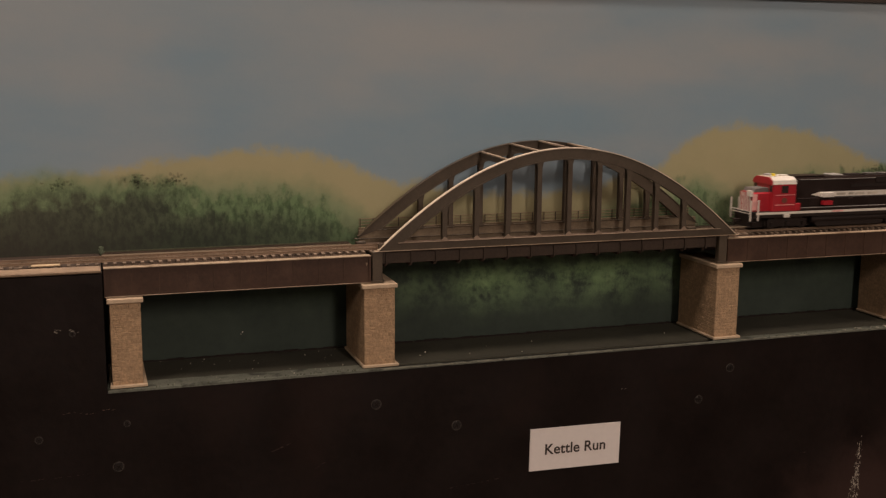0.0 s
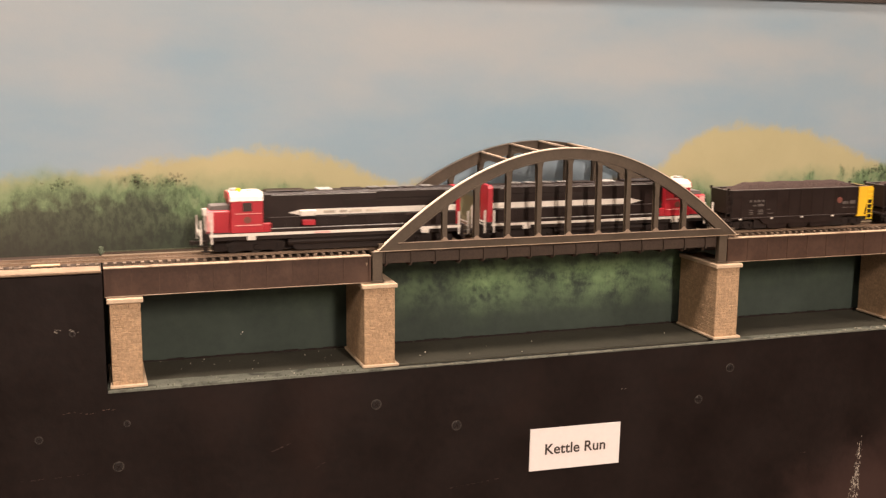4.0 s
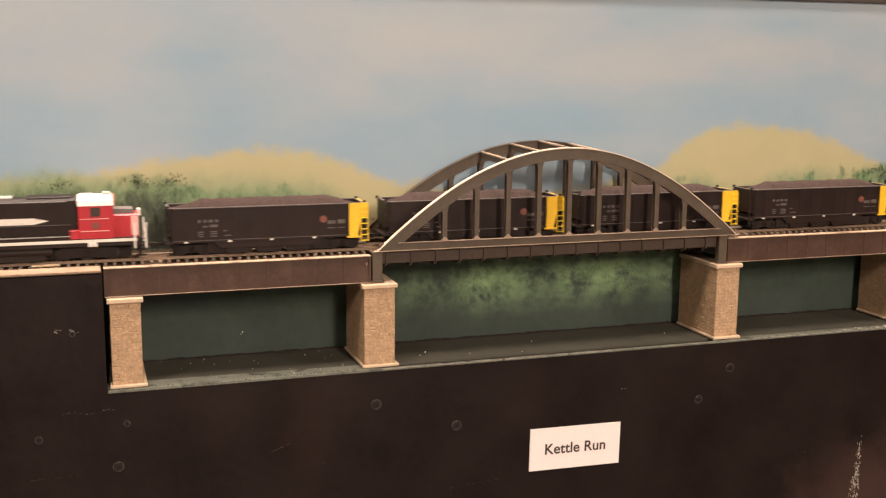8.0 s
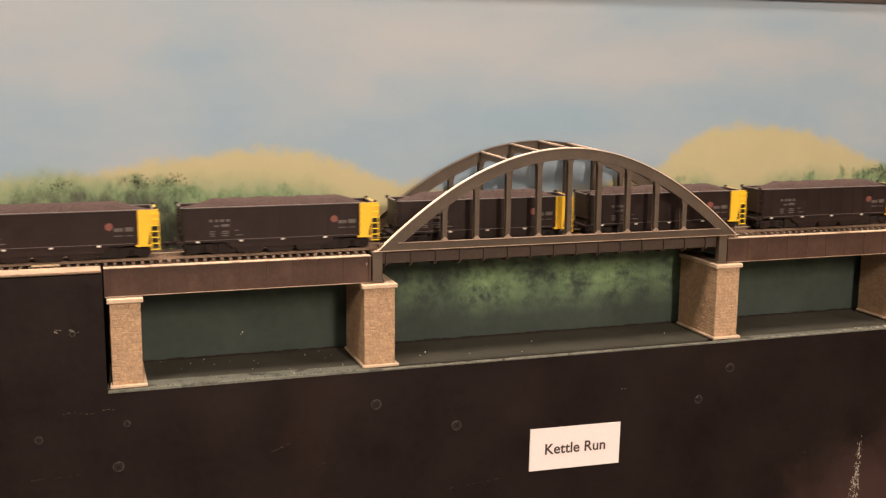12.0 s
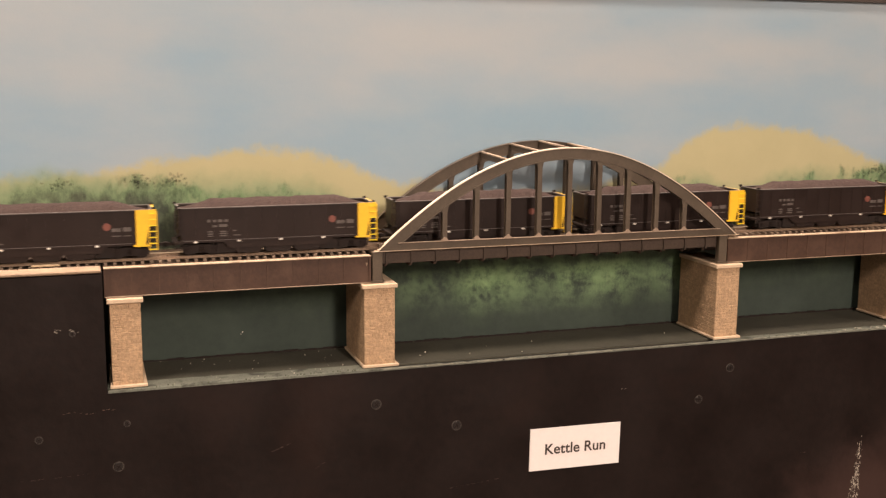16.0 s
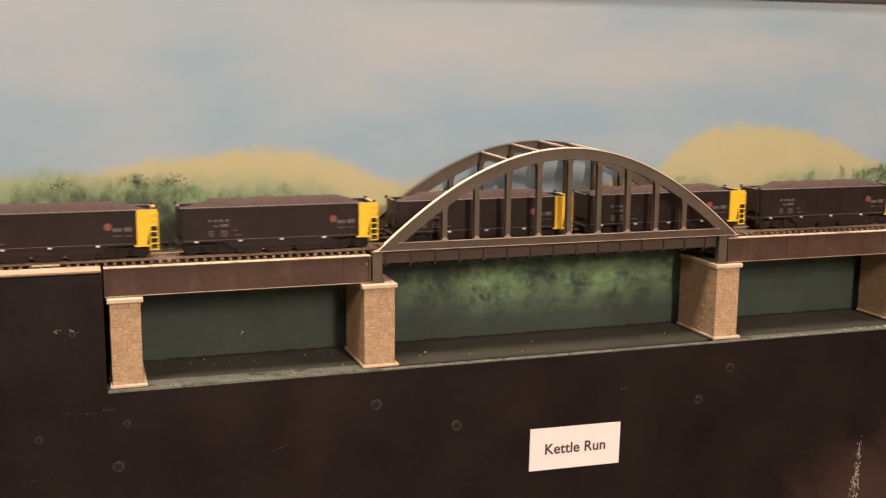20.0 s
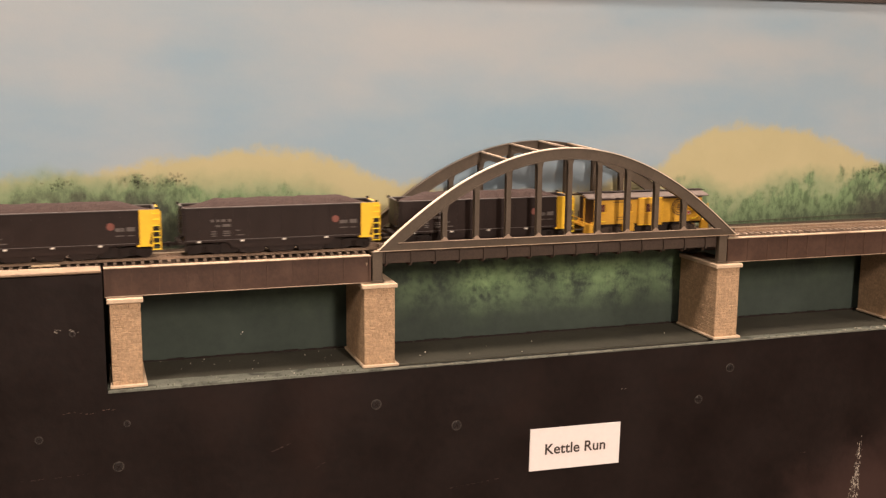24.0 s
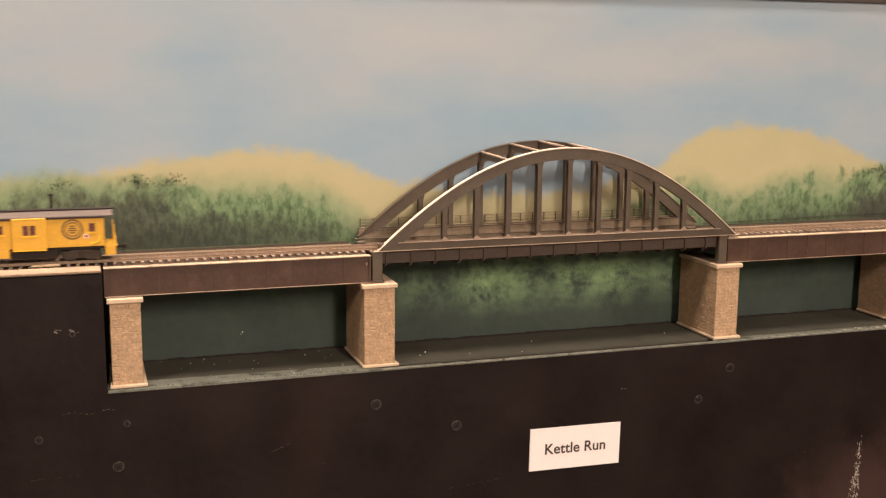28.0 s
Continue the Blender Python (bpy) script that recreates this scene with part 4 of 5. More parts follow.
def truck(car, x, axles, base, wheel, height=0.011, paint=None):
    """A truck with cast side frames, bolster and its wheelsets."""
    bm = bmesh.new()
    half = base * (axles - 1) / 2
    for s in (-1, 1):
        y0, y1 = sorted((s * 0.0102, s * 0.0125))
        lift = height - 0.0096 if axles == 3 else 0.0
        prism(bm, [(-half - 0.0045, 0.0034), (-half - 0.0030, 0.0016), (-half + 0.0035, 0.0016), (-half + 0.0055, 0.0028), (half - 0.0055, 0.0028), (half - 0.0035, 0.0016), (half + 0.0030, 0.0016), (half + 0.0045, 0.0034),
                   (half + 0.0045, 0.0082 + lift * 0.5), (0.006, 0.0098 + lift), (-0.006, 0.0098 + lift), (-half - 0.0045, 0.0082 + lift * 0.5)], y0, y1)
        for k in range(axles):
            box(bm, -half + k * base - 0.0015, -half + k * base + 0.0015, s * 0.0128 - 0.0008, s * 0.0128 + 0.0008, 0.0040, 0.0074)
        for k in (-1, 0, 1):
            rod(bm, (k * 0.0016, s * 0.0129, 0.0035), (k * 0.0016, s * 0.0129, 0.0082), 0.0007)
    box(bm, -0.003, 0.003, -0.0102, 0.0102, 0.0050, height)
    # Solid middle added so that no light shows between the side frames.
    box(bm, -half - 0.0045, half + 0.0045, -0.0066, 0.0066, 0.0016, height - 0.0004)
    t = part("truck", bm, paint or M_BLACK2, car)
    t.matrix_basis = pose(x, 0, 0)
    for k in range(axles):
        radius = 0.0058 if wheel is WHEEL_L else 0.0054
        shared("wheelset", wheel, t, pose(-half + k * base, 0, radius))
    return t


def coupler(car, x, way):
    bm = bmesh.new()
    a, b = sorted((x, x + way * 0.0065))
    box(bm, a, b, -0.0012, 0.0012, 0.0082, 0.0108)
    c, d = sorted((x + way * 0.0055, x + way * 0.0085))
    box(bm, c, d, -0.0026, 0.0016, 0.0076, 0.0114, 0.0004)
    rod(bm, (x + way * 0.006, 0, 0.0076), (x + way * 0.006, 0.003, 0.0030), 0.0003)
    return part("coupler", bm, M_BLACK2, car)


HOPPER_L, HOPPER_PITCH = 0.1746, 0.1883


def build_hopper():
    h = thing("coal_hopper", "black coal hopper car with a yellow end, heaped with coal", "hopper car", "hopper cars")
    L, w, zb, zt = HOPPER_L, 0.0175, 0.0120, 0.0410
    # tub: straight sides, sloped end sheets, rounded belly between the trucks
    bm = bmesh.new()
    prism(bm, [(0.0055, zb), (0.040, zb), (0.046, 0.0065), (L - 0.046, 0.0065), (L - 0.040, zb), (L - 0.0055, zb), (L - 0.0035, zt), (0.0035, zt)], -w + 0.0006, -w + 0.0018)
    prism(bm, [(0.0055, zb), (0.040, zb), (0.046, 0.0065), (L - 0.046, 0.0065), (L - 0.040, zb), (L - 0.0055, zb), (L - 0.0035, zt), (0.0035, zt)], w - 0.0018, w - 0.0006)
    box(bm, 0.0035, 0.0050, -w + 0.0018, w - 0.0018, zb + 0.006, zt)
    box(bm, L - 0.0050, L - 0.0035, -w + 0.0018, w - 0.0018, zb + 0.006, zt)
    box(bm, 0.0055, L - 0.0055, -w + 0.0018, w - 0.0018, zb, zb + 0.004)
    box(bm, 0.046, L - 0.046, -w + 0.0018, w - 0.0018, 0.0065, zb)
    body = part("body", bm, M_BLACK, h)
    for k in range(3):
        x = 0.0490 + k * 0.0255
        bm = bmesh.new()
        prism(bm, [(x, 0.0065), (x + 0.0028, 0.0018), (x + 0.0226, 0.0018), (x + 0.0254, 0.0065)], -w + 0.0022, w - 0.0022)
        part("discharge_bay", bm, M_BLACK, h)
    # Plain dark blocks added to keep light from under the car.
    each("brake_gear", [(0.0350, 0.0500, -0.0140, 0.0140, 0.0020, 0.0112), (L - 0.0500, L - 0.0350, -0.0140, 0.0140, 0.0020, 0.0112)], M_BLACK2, h)
    each("sill_lip", [(0.006, L - 0.021, -w - 0.0004, -w + 0.0004, zb + 0.0016, zb + 0.0019)], M_CHORD, h, "worn grey sill edge")
    each("side_sill", [(0.004, L - 0.004, -w - 0.0002, -w + 0.0006, zb, zb + 0.0016), (0.004, L - 0.004, w - 0.0006, w + 0.0002, zb, zb + 0.0016)], M_BLACK, h)
    boxes("center_sill", [(-0.001, L + 0.001, -0.003, 0.003, 0.0085, zb)], M_BLACK2, h)
    each("end_platform", [(0.0, 0.0055, -w, w, zb - 0.0012, zb + 0.0004)], M_BLACK2, h)
    each("end_platform", [(L - 0.0055, L, -w, w, zb - 0.0012, zb + 0.0004)], M_BLACK2, h)
    boxes("top_chord", [(0.003, L - 0.003, -w - 0.0002, -w + 0.0020, zt, zt + 0.0007), (0.003, L - 0.003, w - 0.0020, w + 0.0002, zt, zt + 0.0007),
                        (0.003, 0.0052, -w + 0.0020, w - 0.0020, zt, zt + 0.0007), (L - 0.0052, L - 0.003, -w + 0.0020, w - 0.0020, zt, zt + 0.0007)], M_CHORD, h, "worn grey top rim")
    # vertical side seams
    bm = bmesh.new()
    box(bm, -0.0003, 0.0003, -w + 0.0003, -w + 0.0006, zb + 0.0016, zt)
    rib = mesh_of("side_seam", bm, M_BLACK)
    for k in range(1, 12):
        shared("side_seam", rib, body, pose(0.004 + k * (L - 0.008) / 12, 0, 0))
    # coal
    bm = bmesh.new()
    nx, ny = 70, 14
    grid = []
    for i in range(nx + 1):
        row = []
        for j in range(ny + 1):
            x, y = 0.0052 + (L - 0.0104) * i / nx, -w + 0.0020 + (2 * w - 0.0040) * j / ny
            e = min(1, min(i, nx - i) / (nx * 0.17))
            f = 1 - abs(2 * j / ny - 1) ** 2.2
            z = zt - 0.0025 + e * (0.0018 + 0.0068 * f) + 0.0007 * noise.noise((x * 420, y * 420, 1)) + 0.0012 * noise.noise((x * 90, y * 90, 5)) * e
            row.append(bm.verts.new((x, y, z)))
        grid.append(row)
    for i in range(nx):
        for j in range(ny):
            bm.faces.new((grid[i][j], grid[i + 1][j], grid[i + 1][j + 1], grid[i][j + 1]))
    part("coal_load", bm, M_COAL, h, "heaped dark coal")
    # yellow end with its ladder
    bm = bmesh.new()
    prism(bm, [(L - 0.0172, zb - 0.0008), (L - 0.0100, zb - 0.0008), (L - 0.0068, zb + 0.0150), (L - 0.0008, zb + 0.0175), (L - 0.0008, zt + 0.0006), (L - 0.0172, zt + 0.0006)], -w - 0.0004, -w + 0.0004)
    panel = part("end_panel", bm, M_YELLOW, h, "bright yellow end panel with a slanting lower cut-out")
    boxes("end_sheet", [(L - 0.0030, L - 0.0015, -w + 0.001, w - 0.001, zb + 0.0005, zt + 0.0006)], M_YELLOW, h, "bright yellow end sheet")
    boxes("panel_foot", [(L - 0.0194, L - 0.0060, -w - 0.0010, -w - 0.0004, zb - 0.0010, zb + 0.0006)], M_YELLOW, panel)
    bm = bmesh.new()
    prism(bm, [(L - 0.0110, zb), (L - 0.0016, zb), (L - 0.0016, zb + 0.0190), (L - 0.0074, zb + 0.0170)], -w + 0.0007, -w + 0.0013)
    part("slope_bay", bm, M_BLACK2, h)
    lad = boxes("ladder", [(L - 0.0072, L - 0.0064, -w - 0.0010, -w - 0.0004, zb - 0.0045, zt + 0.0006), (L - 0.0008, L, -w - 0.0010, -w - 0.0004, zb - 0.0045, zt - 0.0010)], M_YELLOW, h, "yellow end ladder")
    for k in range(7):
        z = zb - 0.0040 + k * 0.0050
        boxes("rung", [(L - 0.0066, L - 0.0004, -w - 0.0012, -w - 0.0006, z, z + 0.0008)], M_BEACON, lad)
    # black ladder at the other end
    lad = boxes("ladder", [(0.0, 0.0007, -w - 0.0004, -w + 0.0004, zb - 0.0045, zt), (0.0062, 0.0069, -w - 0.0004, -w + 0.0004, zb - 0.0045, zt)], M_BLACK2, h)
    for k in range(7):
        z = zb - 0.0040 + k * 0.0055
        boxes("rung", [(0.0005, 0.0065, -w - 0.0005, -w + 0.0001, z, z + 0.0007)], M_BLACK2, lad)
    for x in (0.003, L - 0.003):
        for s in (-1, 1):
            boxes("corner_post", [(x - 0.0012, x + 0.0012, s * (w - 0.002) - 0.0008, s * (w - 0.002) + 0.0008, zt, zt + 0.0024)], M_BLACK2, h)
    # white tabs on the sill
    for x in (0.0170, 0.0534, 0.0891, 0.1262):
        boxes("sill_tab", [(x - 0.0014, x + 0.0014, -w - 0.0005, -w - 0.0002, zb - 0.0001, zb + 0.0013)], M_WHITE, h, "white reflective tab")
    # unreadable lettering as bars
    y0, y1 = -w + 0.0003, -w + 0.0006
    bm = bmesh.new()
    for x, z, lx, lz in ((0.028, 0.0290, 0.0025, 0.0022), (0.0325, 0.0290, 0.0028, 0.0022), (0.0372, 0.0290, 0.0035, 0.0022), (0.0420, 0.0290, 0.0028, 0.0022), (0.0325, 0.0248, 0.004, 0.0015), (0.0395, 0.0248, 0.0068, 0.0022),
                         (0.0290, 0.0205, 0.0045, 0.0009), (0.0290, 0.0185, 0.0045, 0.0009), (0.0290, 0.0168, 0.0040, 0.0008), (0.0395, 0.0205, 0.0055, 0.0009), (0.0395, 0.0188, 0.0060, 0.0009), (0.0395, 0.0168, 0.0060, 0.0009), (0.0490, 0.0210, 0.003, 0.0008), (0.0510, 0.0170, 0.0060, 0.0008)):
        box(bm, 1.02 * x - lx / 2, 1.02 * x + lx / 2, y0, y1, z, z + lz)
    part("lettering", bm, M_LETTER, h, "small worn white lettering")
    for x, z, lx, lz in ((0.1390, 0.0240, 0.0070, 0.0028), (0.1475, 0.0240, 0.0062, 0.0034), (0.1390, 0.0200, 0.0070, 0.0008), (0.1475, 0.0200, 0.006, 0.0006)):
        boxes("lettering_bar", [(1.02 * x - lx / 2, 1.02 * x + lx / 2, y0, y1, z, z + lz)], M_LETTER, h, "small worn white lettering")
    bm = bmesh.new()
    disc(bm, 0.0031, 0.0003, pose(0, (y0 + y1) / 2, 0, 90, 0, 0), 18)
    box(bm, -0.0016, 0.0016, y0 - 0.0002, y0, -0.0004, 0.0004)
    box(bm, -0.0004, 0.0004, y0 - 0.0002, y0, -0.0018, 0.0010)
    em = part("emblem", bm, M_EMBLEM, h, "small orange-red badge")
    em.matrix_basis = pose(0.1345, 0, 0.0282)
    for x in (0.0225, L - 0.0225):
        truck(h, x, 2, 0.0200, WHEEL, 0.0086)
    coupler(h, 0.0005, -1)
    coupler(h, L - 0.0005, 1)
    return h


LOCO_L = 0.2410


def stretch(car, f):
    """Lengthens the body parts built so far."""
    for ob in car.children_recursive:
        ob.data.transform(Matrix.Diagonal((f, 1, 1, 1)))


def build_loco():
    """A six-axle hood diesel, cab towards the west end."""
    e = thing("diesel_locomotive", "red, black and white hood-type diesel locomotive", "locomotive", "locomotives")
    L, w, hw = LOCO_L / 1.0343, 0.0175, 0.0108
    boxes("underframe", [(0.006, L - 0.006, -w + 0.0004, w - 0.0004, 0.0128, 0.0158)], M_BLACK2, e)
    each("sill_stripe", [(0.008, L - 0.008, -w, -w + 0.0008, 0.0160, 0.0183), (0.008, L - 0.008, w - 0.0008, w, 0.0160, 0.0183)], M_WHITE, e, "white sill stripe")
    boxes("walkway", [(0.006, L - 0.006, -w + 0.0008, w - 0.0008, 0.0158, 0.0188)], M_BLACK2, e)
    boxes("red_sill_mark", [(0.095, 0.108, -w - 0.0002, -w, 0.0164, 0.0179)], M_PINK, e, "worn red mark on the sill")
    each("walkway_box", [(0.058, 0.180, -w + 0.0012, -hw, 0.0188, 0.0212), (0.058, 0.180, hw, w - 0.0012, 0.0188, 0.0212)], M_BLACK, e)
    each("box_edge", [(0.058, 0.180, -w + 0.0009, -w + 0.0018, 0.0212, 0.0218), (0.058, 0.180, w - 0.0018, w - 0.0009, 0.0212, 0.0218)], M_GREY, e)
    # long hood with rounded shoulders
    bm = bmesh.new()
    sec = [(-hw, 0.0188), (hw, 0.0188), (hw, 0.0500), (hw - 0.0022, 0.0522), (-hw + 0.0022, 0.0522), (-hw, 0.0500)]
    a = [bm.verts.new((0.052, y, z)) for y, z in sec]
    b = [bm.verts.new((L - 0.0105, y, z)) for y, z in sec]
    bm.faces.new(a)
    bm.faces.new(b[::-1])
    for i in range(6):
        j = (i + 1) % 6
        bm.faces.new((a[i], a[j], b[j], b[i]))
    hood = part("long_hood", bm, M_BLACK, e, "black long hood")
    bm = bmesh.new()
    g = 0.0003
    sec = [(-hw - g, 0.0188), (hw + g, 0.0188), (hw + g, 0.0500), (hw - 0.0020, 0.0526), (-hw + 0.0020, 0.0526), (-hw - g, 0.0500)]
    a = [bm.verts.new((L - 0.0105, y, z)) for y, z in sec]
    b = [bm.verts.new((L - 0.0065, y * 0.94, z)) for y, z in sec]
    bm.faces.new(a)
    bm.faces.new(b[::-1])
    for i in range(6):
        j = (i + 1) % 6
        bm.faces.new((a[i], a[j], b[j], b[i]))
    part("hood_end", bm, M_RED, e, "bright red hood end")
    # white stripe with its arrow tip towards the cab
    for s in (-1, 1):
        bm = bmesh.new()
        y0, y1 = sorted((s * hw, s * (hw + 0.0003)))
        prism(bm, [(0.0740, 0.0340), (0.0850, 0.0314), (L - 0.0108, 0.0314), (L - 0.0108, 0.0366), (0.0850, 0.0366)], y0, y1)
        part("arrow_stripe", bm, M_WHITE, hood, "white side stripe with an arrow tip")
    for k, (x, lx) in enumerate(((0.104, 0.010), (0.118, 0.006), (0.128, 0.009), (0.141, 0.012))):
        boxes("stripe_lettering", [(x, x + lx, -hw - 0.0005, -hw - 0.0003, 0.0328, 0.0350)], M_CHIP, hood, "faint worn lettering")
    # doors, louvres and rails on the hood side
    for k in range(13):
        x = 0.060 + k * 0.0118
        each("hood_door", [(x, x + 0.0108, -hw - 0.00022, -hw, 0.0225, 0.0302), (x, x + 0.0108, hw, hw + 0.00022, 0.0225, 0.0302)], M_BLACK, hood)
    each("side_grille", [(0.120, 0.205, -hw - 0.0005, -hw, 0.0405, 0.0440), (0.120, 0.205, hw, hw + 0.0005, 0.0405, 0.0440)], M_BLACK2, hood)
    each("side_grille", [(0.150, 0.212, -hw - 0.0008, -hw, 0.0448, 0.0505), (0.150, 0.212, hw, hw + 0.0008, 0.0448, 0.0505)], M_BLACK2, hood)
    each("roof_rail", [(0.060, 0.215, -hw - 0.0004, -hw + 0.0006, 0.0492, 0.0498), (0.060, 0.215, hw - 0.0006, hw + 0.0004, 0.0492, 0.0498)], M_GREY, hood)
    # roof: fans, exhaust and blower hump
    for x in (0.150, 0.166, 0.182, 0.198):
        bm = bmesh.new()
        disc(bm, 0.0062, 0.0012, pose(x, 0, 0.0528), 20, 0.0056)
        f = part("roof_fan", bm, M_BLACK2, e)
        bm = bmesh.new()
        for k in range(4):
            box(bm, x - 0.0056, x + 0.0056, -0.0045 + 0.003 * k - 0.0003, -0.0045 + 0.003 * k + 0.0003, 0.0534, 0.0537)
        part("fan_grille", bm, M_GREY, f)
    boxes("exhaust_hatch", [(0.100, 0.113, -0.0075, 0.0075, 0.0522, 0.0536)], M_GREY, e, "worn grey roof hatch", 0.0004)
    boxes("blower_housing", [(0.056, 0.090, -0.0092, 0.0092, 0.0522, 0.0534)], M_BLACK, e, "", 0.0006)
    boxes("roof_hatch", [(0.122, 0.140, -0.0065, 0.0065, 0.0522, 0.0532)], M_BLACK2, e, "", 0.0003)
    # cab
    cw = 0.0168
    bm = bmesh.new()
    box(bm, 0.0256, 0.0520, -cw, cw, 0.0188, 0.0462, 0.0004)
    cab = part("cab", bm, M_RED, e, "bright red cab")
    bm = bmesh.new()
    sec = [(-cw - 0.0004, 0.0460), (cw + 0.0004, 0.0460), (cw - 0.0006, 0.0500), (0.0105, 0.0530), (-0.0105, 0.0530), (-cw + 0.0006, 0.0500)]
    a = [bm.verts.new((0.0249 + max(0.0, z - 0.0460) * 0.12, y, z)) for y, z in sec]
    b = [bm.verts.new((0.0522, y, z)) for y, z in sec]
    bm.faces.new(a)
    bm.faces.new(b[::-1])
    for i in range(6):
        j = (i + 1) % 6
        bm.faces.new((a[i], a[j], b[j], b[i]))
    roof = part("cab_roof", bm, M_WHITE, cab, "white cab roof")
    bm = bmesh.new()
    a = [bm.verts.new((0.0243, y * 0.99, z - 0.0002)) for y, z in sec]
    b = [bm.verts.new((0.0249 + max(0.0, z - 0.0460) * 0.12, y * 0.99, z - 0.0002)) for y, z in sec]
    bm.faces.new(a)
    bm.faces.new(b[::-1])
    for i in range(6):
        j = (i + 1) % 6
        bm.faces.new((a[i], a[j], b[j], b[i]))
    part("cab_brow", bm, M_RED, cab, "red front of the cab above its windows")
    each("roof_vent", [(0.0405, 0.0500, -0.0050, 0.0020, 0.0530, 0.0543), (0.0265, 0.0330, -0.0100, 0.0060, 0.0530, 0.0537)], M_WHITE, roof)
    for s in (-1, 1):
        y0, y1 = sorted((s * cw, s * (cw + 0.0003)))
        boxes("side_window", [(0.0352, 0.0428, y0, y1, 0.0372, 0.0446)], M_GLASS, cab, "dark cab side window")
        boxes("window_frame", [(0.0345, 0.0352, y0, y1, 0.0365, 0.0453), (0.0428, 0.0435, y0, y1, 0.0365, 0.0453), (0.0345, 0.0435, y0, y1, 0.0446, 0.0453)], M_RED, cab)
        bm = bmesh.new()
        disc(bm, 0.0030, 0.0003, pose(0.039, s * (cw + 0.0001), 0.0298, 90, 0, 0), 16)
        part("cab_badge", bm, M_EMBLEM, cab, "small dark gold badge")
        boxes("cab_stripe", [(0.0290, 0.0508, y0, y1, 0.0250, 0.0256)], M_PINK, cab)
        boxes("cab_stripe", [(0.0290, 0.0508, y0, y1, 0.0350, 0.0355)], M_PINK, cab)
        boxes("battery_box", [(0.0520, 0.0590, *sorted((s * hw, s * (w - 0.001))), 0.0188, 0.0262)], M_RED, e, "red battery box", 0.0004)
        boxes("windshield", [(0.0253, 0.0257, *sorted((s * 0.0110, s * 0.0155)), 0.0385, 0.0445)], M_GLASS, cab)
    bm = bmesh.new()
    for y in (-0.003, 0.0, 0.003):
        disc(bm, 0.0008, 0.0060, pose(0.0300, y, 0.0546, 0, 90, 0), 8, 0.0012)
    part("horn", bm, M_GREY, cab)
    # short nose: red, grey top, red and white front
    bm = bmesh.new()
    sec = [(-hw, 0.0188), (hw, 0.0188), (hw, 0.0365), (hw - 0.0018, 0.0380), (-hw + 0.0018, 0.0380), (-hw, 0.0365)]
    a = [bm.verts.new((0.0065, y, z)) for y, z in sec]
    b = [bm.verts.new((0.0256, y, z)) for y, z in sec]
    bm.faces.new(a)
    bm.faces.new(b[::-1])
    for i in range(6):
        j = (i + 1) % 6
        bm.faces.new((a[i], a[j], b[j], b[i]))
    nose = part("short_nose", bm, M_RED, e, "red short nose")
    bm = bmesh.new()
    prism(bm, [(0.0090, 0.0380), (0.0256, 0.0380), (0.0256, 0.0422), (0.0105, 0.0416)], -hw + 0.0016, hw - 0.0016)
    part("antiglare_panel", bm, M_ANTIGLARE, nose, "dull dark grey anti-glare top")
    for k in range(5):
        bm = bmesh.new()
        y = -hw + 0.0008 + k * 0.0044
        vs = [bm.verts.new(c) for c in ((0.0062, y, 0.0195), (0.0062, y + 0.0022, 0.0195), (0.0062, min(hw, y + 0.0052), 0.0372), (0.0062, min(hw, y + 0.0030), 0.0372),
                                        (0.0066, y, 0.0195), (0.0066, y + 0.0022, 0.0195), (0.0066, min(hw, y + 0.0052), 0.0372), (0.0066, min(hw, y + 0.0030), 0.0372))]
        for f in ((0, 1, 2, 3), (7, 6, 5, 4), (0, 4, 5, 1), (1, 5, 6, 2), (2, 6, 7, 3), (3, 7, 4, 0)):
            bm.faces.new([vs[i] for i in f])
        part("nose_stripe", bm, M_WHITE, nose, "white diagonal nose stripe")
    each("nose_side_striping", [(0.0067, 0.0120, -hw - 0.0003, -hw, 0.0200, 0.0362), (0.0067, 0.0120, hw, hw + 0.0003, 0.0200, 0.0362)], M_PINK, nose, "pale red and white striping")
    boxes("number_board", [(0.0036, 0.0066, -0.0116, -0.0052, 0.0340, 0.0398)], M_WHITE, nose, "white number board")
    # end platforms: pilots, steps, white posts and rails
    for x, way in ((0.0, 1), (L, -1)):
        a, b = sorted((x + way * 0.0045, x + way * 0.0065))
        boxes("pilot", [(a, b, -w + 0.002, w - 0.002, 0.0030, 0.0188)], M_BLACK2, e)
        for s in (-1, 1):
            boxes("steps", [(min(x + way * 0.001, x + way * 0.0085), max(x + way * 0.001, x + way * 0.0085), *sorted((s * (w - 0.005), s * w)), z, z + 0.0007) for z in (0.0035, 0.0080, 0.0125)], M_BLACK2, e)
            for px in (0.0004, 0.0090):
                a, b = sorted((x + way * px, x + way * (px + 0.0014)))
                boxes("grab_post", [(a, b, *sorted((s * (w - 0.0008), s * (w + 0.0002))), 0.0100, 0.0308)], M_WHITE, e, "white corner grab post")
        a, b = sorted((x + way * 0.0004, x + way * 0.0010))
        each("end_rail", [(a, b, -w, w, 0.0195, 0.0205), (a, b, -w, w, 0.0172, 0.0178)], M_WHITE, e)
        coupler(e, x + way * 0.002, -way)
    # side handrails
    for s in (-1, 1):
        bm = bmesh.new()
        y = s * (w - 0.0006)
        rod(bm, (0.056, y, 0.0310), (L - 0.012, y, 0.0310), 0.00022, 5)
        for k in range(9):
            x = 0.058 + k * 0.0203
            rod(bm, (x, y, 0.0188), (x, y, 0.0312), 0.00025, 5)
        part("handrail", bm, M_BLACK2, e)
